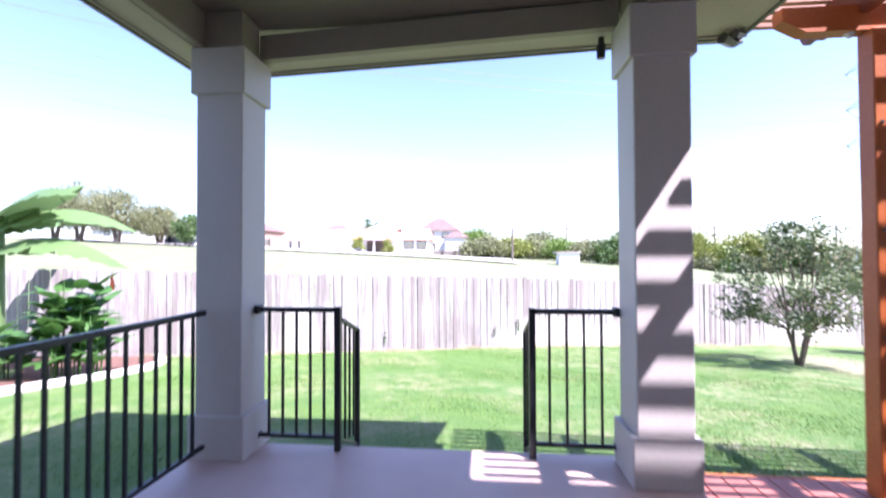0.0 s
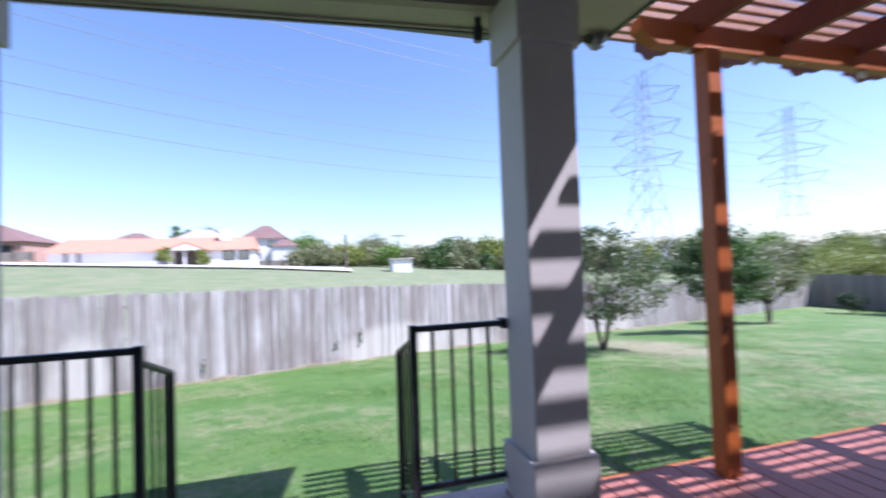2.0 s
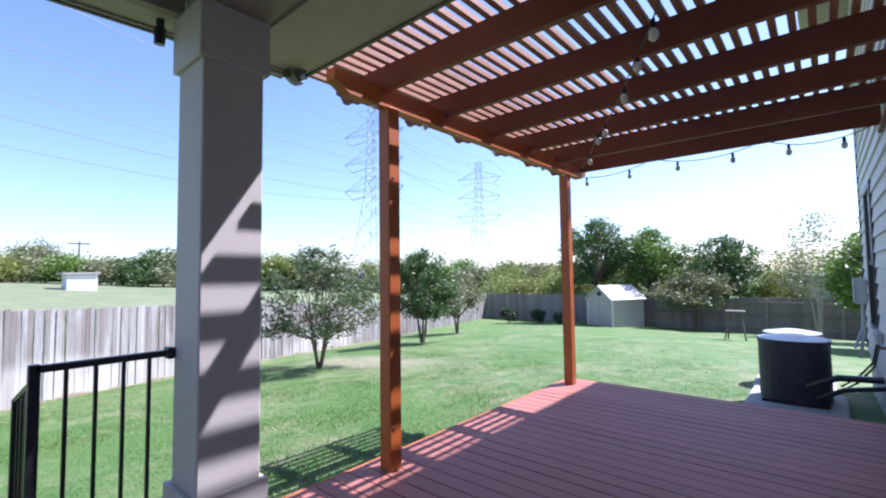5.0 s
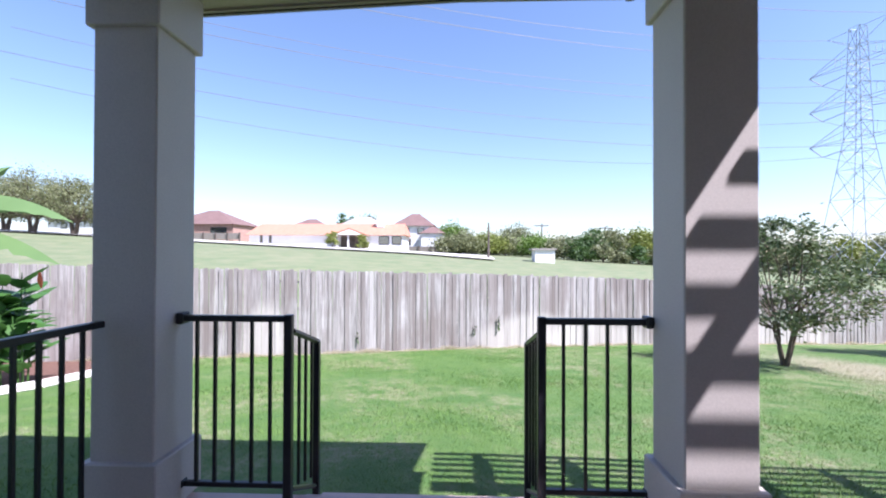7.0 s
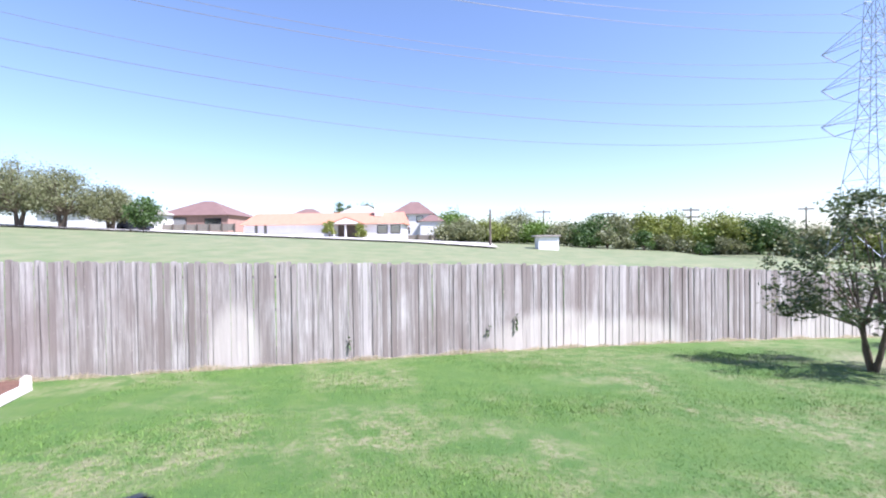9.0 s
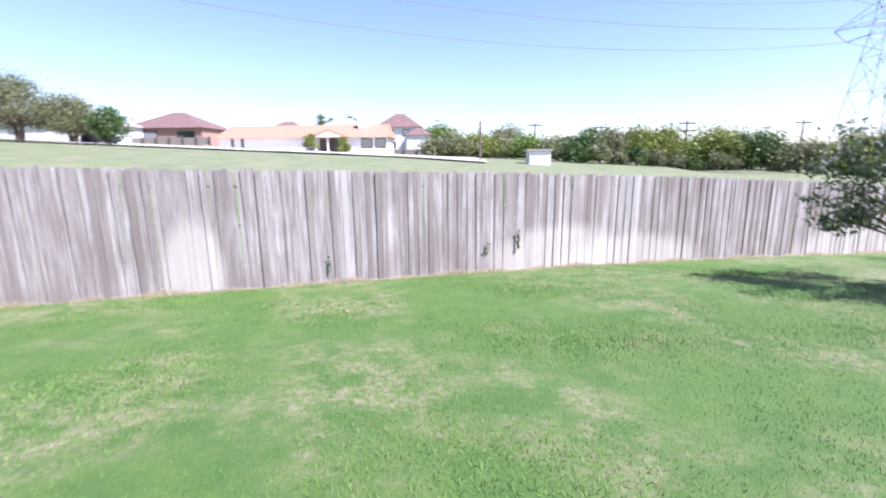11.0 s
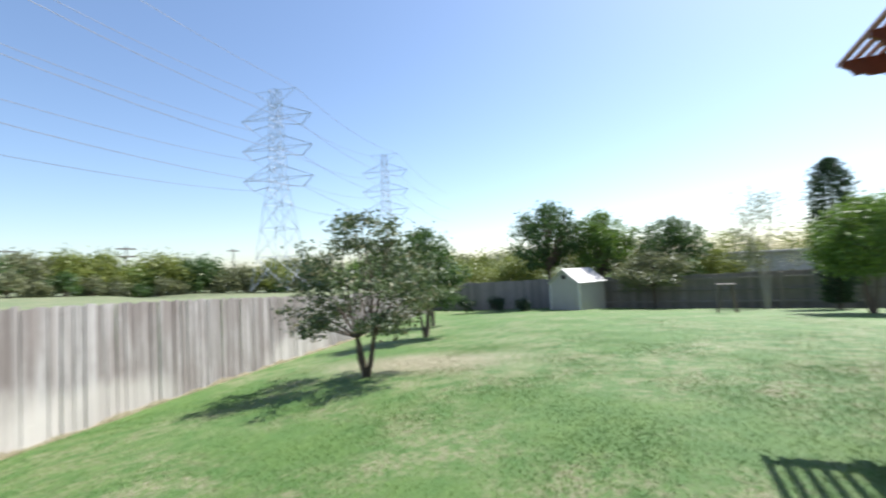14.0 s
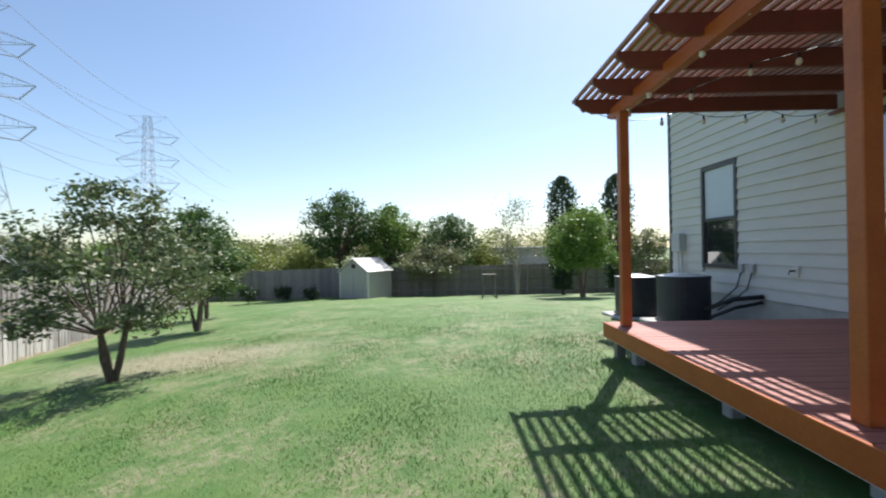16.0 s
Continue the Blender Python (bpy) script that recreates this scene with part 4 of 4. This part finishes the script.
def build_neighbour():
    z = ground_z(33, 0)
    n = thing("neighbour_building", (34, -0.5, z), "low grey-blue outbuilding with flat pale roof", "building")
    part("wall", boxed((33, -6.0, z), (37, 2.0, z + 3.0)), BOXGREY, n)
    part("roof", boxed((32.6, -6.3, z + 3.002), (37.3, 2.3, z + 3.14), 0.02), SHEDROOF, n)


build_neighbour()

# planting bed by the side fence
bed = bmesh.new()
rim = [(-6.75, 3.2), (-6.45, 4.6), (-6.35, 5.8), (-6.15, 7.0), (-6.2, 7.9), (-6.6, 8.7), (-7.2, 9.3)]
inner = [(-12, 3.2), (-12, 7.8)]
vs = [bm_v for bm_v in (bed.verts.new((x, y, ground_z(x, y) + 0.035)) for x, y in rim + [(-12.0, 7.8), (-12.0, 3.2)])]
bed.faces.new(vs)
structure("planting_bed", bed, MULCH, "brown mulch planting bed beside the lawn", "bed")
kerb = thing("bed_edging", (-6.2, 7, ground_z(-6.2, 7)), "curved white stone edging round the bed", "edging")
for a, b in zip(rim, rim[1:]):
    n = 3
    for k in range(n):
        p = Vector(on_ground(*[a[i] + (b[i] - a[i]) * k / n for i in (0, 1)]))
        q = Vector(on_ground(*[a[i] + (b[i] - a[i]) * (k + 0.97) / n for i in (0, 1)]))
        part("edging_stone", tubed([p + Vector((0, 0, 0.03)), q + Vector((0, 0, 0.03))], 0.075, 6), KERB, kerb)


def build_banana():
    rng = random.Random(8)
    x, y = -8.3, 7.0
    z = ground_z(x, y)
    t = thing("banana_plant", (x, y, z), "banana plant with long arching ragged leaves", "plant")
    part("stem", tubed([(x, y, z - 0.05), (x + 0.03, y, z + 1.2), (x + 0.08, y, z + 2.65)], [0.13, 0.11, 0.06], 9), BANANA, t)
    for ang, rise, ln, dr, h in ((-12, 0.75, 2.3, 0.62, 2.35), (14, 0.62, 2.5, 0.75, 2.2), (-5, 0.35, 2.7, 0.62, 1.85), (100, 0.6, 1.9, 0.5, 2.2), (190, 0.5, 1.9, 0.5, 2.2), (250, 0.4, 1.8, 0.5, 2.1), (30, 0.95, 1.6, 0.35, 2.3)):
        bm = bmesh.new()
        a = math.radians(ang)
        blade_leaf(bm, (x + 0.06, y, z + h + 0.25), (math.cos(a), math.sin(a), rise), ln, 0.31, dr * 0.75, 20, 0.85, 0.45, rng)
        part("leaf", bm, BANANA, t)
    part("flower", tubed([(-6.15, 6.95, z + 1.62), (-6.13, 6.94, z + 1.50), (-6.1, 6.93, z + 1.40)], [0.015, 0.035, 0.008], 6), RED, t, "red hanging blossom")


build_banana()


def build_canna(x, y, h, n, seed, spread=0.42):
    rng = random.Random(seed)
    z = ground_z(x, y)
    t = thing("broadleaf_plant", (x, y, z), "clump of broad upright glossy green leaves", "plant", "bed plants")
    for k in range(n):
        a = rng.uniform(0, 2 * math.pi)
        r = spread * math.sqrt(rng.random())
        px, py = x + r * math.cos(a), y + r * math.sin(a)
        hh = h * rng.uniform(0.6, 1.0)
        part("stalk", tubed([(px, py, z - 0.03), (px + rng.uniform(-.05, .05), py, z + hh)], [0.014, 0.006], 5), CANNA, t)
        for j in range(6):
            bm = bmesh.new()
            b = rng.uniform(0, 2 * math.pi)
            blade_leaf(bm, (px, py, z + hh * (0.25 + 0.13 * j)), (math.cos(b), math.sin(b), rng.uniform(0.5, 1.3)), rng.uniform(0.42, 0.66), rng.uniform(0.10, 0.155), rng.uniform(0.2, 0.6), 5, 0.2)
            part("leaf", bm, CANNA, t)


build_canna(-6.72, 6.9, 1.62, 22, 2, 0.42)
build_canna(-7.6, 6.3, 0.8, 8, 3)
pot = thing("tall_planter", (-8.15, 6.3, ground_z(-8.15, 6.3)), "white tapered planter with a dark plant", "planter")
zp = ground_z(-8.15, 6.3)
part("pot", tubed([(-8.15, 6.3, zp), (-8.15, 6.3, zp + 0.5), (-8.15, 6.3, zp + 0.55)], [0.13, 0.19, 0.21], 14), KERB, pot)
spk = bmesh.new()
for k in range(9):
    blade_leaf(spk, (-8.15, 6.3, zp + 0.5), (math.cos(k * 0.7), math.sin(k * 0.7), 1.6), 0.5, 0.025, 0.25, 5)
part("spiky_leaves", spk, LEAFC, pot)


# ---- beyond the fence ----
def quad_window(parent, x, y, z, w, h):
    o = part("window", boxed((x, y - 0.06, z), (x + w, y + 0.05, z + h)), DARKFRAME, parent)
    part("pane", boxed((x + 0.12, y - 0.09, z + 0.12), (x + w - 0.12, y - 0.062, z + h - 0.12)), GLASS, o)


def hip_roof(bm, x0, x1, y0, y1, z0, z1, ridge):
    m = (y0 + y1) / 2
    c = (x0 + x1) / 2
    b = [bm.verts.new(p) for p in ((x0, y0, z0), (x1, y0, z0), (x1, y1, z0), (x0, y1, z0))]
    r = [bm.verts.new((c - ridge / 2, m, z1)), bm.verts.new((c + ridge / 2, m, z1))]
    for f in ((b[0], b[1], r[1], r[0]), (b[1], b[2], r[1]), (b[2], b[3], r[0], r[1]), (b[3], b[0], r[0]), (b[3], b[2], b[1], b[0])):
        bm.faces.new(f)
    return bm


def far_house(name, x0, x1, y0, depth, z, eave, ridge_z, ridge, wall, roof, label, windows=()):
    h = thing(name, ((x0 + x1) / 2, y0 + depth / 2, z), label, "house", "far houses")
    part("wall", boxed((x0 + 0.5, y0 + 0.5, z - 1.5), (x1 - 0.5, y0 + depth, z + eave)), wall, h)
    part("roof", hip_roof(bmesh.new(), x0, x1, y0, y0 + depth + 0.5, z + eave + 0.005, z + ridge_z, ridge), roof, h)
    for wx, wz, ww, wh in windows:
        quad_window(h, wx, y0 + 0.5, z + wz, ww, wh)
    return h


rh = far_house("ranch_house", -33.2, -8.5, 68, 9, 1.6, 2.35, 4.35, 23.6, WHITE, TERRA, "long low white ranch house with orange tiled roof", ((-31.0, 0.4, 0.4, 1.9), (-29.6, 0.4, 0.4, 1.9), (-12.6, 0.9, 1.6, 1.3), (-10.6, 0.9, 1.5, 1.3)))
part("porch_gable", prismed([(-19.6, 3.9), (-13.9, 3.9), (-16.7, 5.0)], 1, 66.6, 69.5), TERRA, rh, "small orange porch gable")
part("porch_gable_face", prismed([(-18.9, 3.92), (-14.6, 3.92), (-16.7, 4.7)], 1, 66.5, 66.58), WHITE, rh)
for x in (-18.6, -16.9, -15.0):
    part("porch_post", boxed((x - 0.12, 66.8, 0.8), (x + 0.12, 67.05, 3.9)), WHITE, rh)
# dark sheet in place of the shade under the porch gable
part("porch_shade_panel", boxed((-18.4, 68.35, 1.5), (-14.8, 68.48, 3.8)), POLE, rh, "dark panel standing for shade in the porch recess")
part("garden_wall", boxed((-33, 66.5, -0.5), (-19.8, 66.7, 2.15)), WHITE, rh, "low white garden wall")
part("chimney", boxed((-13.4, 71, 5.3), (-12.3, 72.2, 7.0)), WHITE, rh)
far_house("brick_house", -58.5, -43.5, 85, 12, 4.0, 2.7, 5.9, 2.0, BRICK, BROWNROOF, "brick house with brown hipped shingle roof", ((-48.5, 0.9, 3.2, 1.2), (-55.5, 0.3, 3.5, 2.0)))
th = far_house("two_storey_house", -13.8, -5.0, 88, 10, 2.0, 4.6, 7.4, 1.5, WHITE, BROWNROOF, "white two-storey house with brown hipped roof", ((-11.5, 3.0, 1.3, 1.2), (-8.6, 3.0, 1.3, 1.2), (-11.5, 0.8, 1.6, 1.3)))
part("front_wing", boxed((-7.6, 85.2, 0.5), (-3.4, 88.4, 5.0)), WHITE, th)
part("wing_roof", hip_roof(bmesh.new(), -7.9, -3.0, 84.9, 89, 5.005, 6.3, 1.0), BROWNROOF, th)
far_house("grey_roof_house", -29, -17, 100, 12, 2.5, 4.4, 7.3, 3, WHITE, GREYROOF, "far house with pale grey roof")
far_house("brown_roof_house", -45, -34, 112, 12, 4, 3.4, 6.2, 2, BRICK, BROWNROOF, "far house with brown shingle roof")
for x, z in ((-75, 4.6), (-64, 4.3)):
    far_house("pale_house", x, x + 10, 78, 8, z, 2.4, 3.6, 6, WHITE, GREYROOF, "pale low house behind the oaks", ((x + 3, 0.9, 1.2, 1.0),))
for nm, x0, x1, y in (("far_rail_fence", -10, 8, 82), ("far_rail_fence", -57, -41, 82)):
    f = thing(nm, ((x0 + x1) / 2, y, 2), "low dark board fence by far houses", "fence", "far fences")
    zc = ground_z((x0 + x1) / 2, y)
    n = int((x1 - x0) / 2.2)
    for k in range(n + 1):
        x = x0 + (x1 - x0) * k / n
        part("fence_post", boxed((x - 0.12, y - 0.1, ground_z(x, y) - 0.3), (x + 0.12, y + 0.1, zc + 1.3)), POLE, f)
    part("board", boxed((x0, y + 0.11, zc + 0.0), (x1, y + 0.16, zc + 1.2)), BACKWOOD, f)


def ribbon(name, pts, width, label):
    bm = bmesh.new()
    rows = []
    for k, (x, y) in enumerate(pts):
        rows.append([bm.verts.new((x, y - width / 2, ground_z(x, y - width / 2) + 0.22)), bm.verts.new((x, y + width / 2, ground_z(x, y + width / 2) + 0.26))])
    for a, b in zip(rows, rows[1:]):
        bm.faces.new((a[0], b[0], b[1], a[1]))
    structure(name, bm, ROADM, label, "road")


ribbon("road", [(-90 + 3 * k, 63.5 - 0.03 * k) for k in range(26)] + [(-12 + 2 * k, 62.6 - 0.35 * k) for k in range(9)], 11.0, "pale concrete drive across the field")

ws = thing("white_shed", (10.3, 60, 0.1), "small white box shed in the field", "shed")
zw = ground_z(10.3, 59)
part("body", boxed((9.3, 58, zw - 0.3), (11.8, 60.5, zw + 1.55)), WHITE, ws)
part("roof", boxed((8.9, 57.8, zw + 1.552), (12.0, 60.7, zw + 1.75), 0.03), GREYROOF, ws)

car = thing("parked_car", (-46, 64, ground_z(-46, 64)), "dark parked car on the far drive", "car")
zc = ground_z(-46, 64) + 0.06
part("body", prismed([(-48.2, zc + 0.3), (-43.9, zc + 0.3), (-43.9, zc + 0.85), (-44.9, zc + 0.95), (-45.6, zc + 1.4), (-47.4, zc + 1.4), (-48.1, zc + 0.95)], 1, 63.2, 64.9), CARP, car)
for x in (-47.4, -44.8):
    for y in (63.2, 64.7):
        part("wheel", tubed([(x, y, zc + 0.32), (x, y + 0.22, zc + 0.32)], 0.32, 12), BLACK, car)


def far_tree(x, y, h, s, leaf, seed, n=2600, low=0.12, label="rounded tree in the far tree line", name="far_tree", size=0.27):
    build_tree(name, on_ground(x, y), label, "tree", h, s, leaf, n, size, seed, low=low, trunk_r=0.16, clump=0.36, group="far trees")


LEAVES = (LEAF5, LEAF4, LEAF5, LEAF3, LEAF5, LEAF2)
rng_far = random.Random(21)
line = [(0, 80), (5, 84), (9, 86), (14, 84), (18, 80), (21.5, 76), (25, 76), (29, 75), (33, 74.5), (37, 76), (41, 74), (45, 72), (49, 68), (53, 64), (57, 58), (60, 52), (62, 46), (62, 40), (62, 34), (60, 29), (58, 24), (-2, 96), (12, 98), (27, 92), (40, 88), (52, 80), (62, 68), (70, 56), (74, 44)]
for k, (x, y) in enumerate(line):
    lf = LEAF4 if k in (8, 10) else LEAVES[k % 6]
    h = (5.7 if k in (8, 10) else rng_far.uniform(2.6, 3.6) if k < 5 else rng_far.uniform(3.6, 5.3)) + (0.4 if k > 20 else 0)
    far_tree(x, y, h, rng_far.uniform(3.8, 4.8), lf, 100 + k, 6500)
for k in range(16):
    x = 19 + 2.7 * k
    y = 70 - max(0, x - 44) * 1.1
    far_tree(x, y, rng_far.uniform(1.4, 3.0), rng_far.uniform(1.6, 2.2), LEAF5 if k % 3 else LEAF2, 160 + k, 900, 0.05, "low scrub bush at the field edge", "far_bush", 0.24)
for x, y, h, s, sd in ((-59, 60, 8.4, 5.2, 201), (-53.0, 60, 7.4, 4.8, 202), (-48, 62, 5.6, 3.6, 203), (-66, 63, 7.5, 4.5, 205)):
    build_tree("oak_tree", on_ground(x, y), "broad live oak with a dark forked trunk", "tree", h, s, LEAF5, 11000, 0.16, sd, stems=2, low=0.25, trunk_r=0.28, clump=0.3, group="oaks")
build_tree("oak_tree", on_ground(-41.9, 60), "small round dark oak by the drive", "tree", 4.3, 2.4, LEAF2, 3000, 0.22, 204, low=0.2, trunk_r=0.15, clump=0.32, group="oaks")
for x, sd in ((-18.9, 211), (-14.3, 212)):
    build_tree("porch_shrub", on_ground(x, 65.8), "tall yellow-green shrub by the ranch house porch", "shrub", 2.5, 0.95, LEAF4, 1200, 0.16, sd, low=0.1, clump=0.4, group="porch shrubs")
for x, y, sd in ((-29, 112, 221), (-23.5, 114, 222)):
    far_tree(x, y, 7.8, 3.0, LEAF2, sd)


def utility_pole(x, y, h, arms):
    z = ground_z(x, y)
    u = thing("utility_pole", (x, y, z), "dark wooden utility pole", "pole", "utility poles")
    part("pole", tubed([(x, y, z - 0.2), (x, y, z + h)], [0.16, 0.10], 7), POLE, u)
    for k in range(arms):
        part("crossarm", boxed((x - 1.3, y - 0.08, z + h - 0.5 - 1.1 * k), (x + 1.3, y + 0.08, z + h - 0.3 - 1.1 * k)), POLE, u)


utility_pole(3.4, 58, 4.6, 0)
utility_pole(36.4, 75, 7.4, 2)
utility_pole(16, 90, 6.6, 1)
utility_pole(30, 95, 7, 1)
utility_pole(58, 80, 8.2, 1)


def build_pylon(x, y, h, arm, yaw, label, groundz):
    """A lattice tower: four tapered legs, bracing, three pairs of arms and a top bar."""
    t = thing("pylon", (x, y, groundz), label, "pylon", "pylons")
    c, s = math.cos(yaw), math.sin(yaw)

    def P(u, v, z):
        return Vector((x + u * c - v * s, y + u * s + v * c, groundz + z))

    def half(z):
        f = z / h
        return 3.1 - (3.1 - 1.0) * min(1, f / 0.55) - max(0, f - 0.55) * 0.9
    r = 0.036
    levels = [0, 0.16, 0.30, 0.42, 0.50, 0.55, 0.615, 0.66, 0.705, 0.77, 0.82, 0.86, 0.925, 1.0]
    for su, sv in ((-1, -1), (1, -1), (1, 1), (-1, 1)):
        part("leg", tubed([P(su * half(h * l), sv * half(h * l), h * l) for l in levels], r * 1.5, 4), STEEL, t)
    for (a, b) in (((-1, -1), (1, -1)), ((1, -1), (1, 1)), ((1, 1), (-1, 1)), ((-1, 1), (-1, -1))):
        for l0, l1 in zip(levels, levels[1:]):
            h0, h1 = half(h * l0), half(h * l1)
            part("brace", tubed([P(a[0] * h0, a[1] * h0, h * l0), P(b[0] * h1, b[1] * h1, h * l1)], r, 3), STEEL, t)
            part("brace", tubed([P(b[0] * h0, b[1] * h0, h * l0), P(a[0] * h1, a[1] * h1, h * l1)], r, 3), STEEL, t)
            part("brace", tubed([P(a[0] * h1, a[1] * h1, h * l1), P(b[0] * h1, b[1] * h1, h * l1)], r, 3), STEEL, t)
    tips = []
    for l in (0.55, 0.705, 0.86):
        for sg in (-1, 1):
            w = half(h * l)
            tip = P(sg * arm, 0, h * l + 0.1)
            for sv in (-1, 1):
                arm_ob = part("crossarm", tubed([P(sg * w, sv * w, h * l), tip], r * 1.1, 4), STEEL, t)
                part("arm_tie", tubed([P(sg * w, sv * w, h * (l + 0.065)), tip], r * 1.1, 4), STEEL, arm_ob)
                for f in (0.3, 0.6):
                    lo = P(sg * w, sv * w, h * l).lerp(tip, f)
                    hi = P(sg * w, sv * w, h * (l + 0.065)).lerp(tip, f)
                    part("arm_strut", tubed([lo, hi], r * 0.8, 3), STEEL, arm_ob)
            bot = tip - Vector((0, 0, 1.2))
            inn = P(sg * (arm * 0.72), 0, h * l - 1.5)
            inn2 = P(sg * (arm * 0.25), 0, h * l - 1.1)
            part("insulator", tubed([tip, inn], 0.08, 5), STEEL, t)
            part("insulator", tubed([inn2, inn], 0.06, 5), STEEL, t)
            tips.append(inn)
    for sg in (-1, 1):
        e = P(sg * arm * 0.6, 0, h * 1.0)
        part("top_bar", tubed([P(sg * half(h), 0, h), e], r, 4), STEEL, t)
        part("top_bar", tubed([P(sg * half(h * 0.94), 0, h * 0.94), e], r, 4), STEEL, t)
        tips.append(e)
    return tips


PY = math.radians(14)
t1 = build_pylon(49.3, 58.2, 30.8, 6.0, PY + math.pi / 2, "grey steel lattice power pylon above the trees", -1.2)
t2 = build_pylon(94.0, 68.5, 31.6, 6.0, PY + math.pi / 2, "grey steel lattice power pylon further off", -1.2)
t3 = [p + Vector((-90, -22, 3)) for p in t1]
t4 = [p + Vector((60, 15, -1)) for p in t2]
for a, b, c, d in zip(t3, t1, t2, t4):
    for p, q, sag in ((a, b, 3.5), (b, c, 1.6), (c, d, 1.6)):
        pts = [p.lerp(q, k / 20) - Vector((0, 0, sag * 4 * (k / 20) * (1 - k / 20))) for k in range(21)]
        tagged(new("power_line", mesh_of("power_line", tubed(pts, 0.03, 4), WIRE)), "thin dark overhead power line", "cable", "power lines")
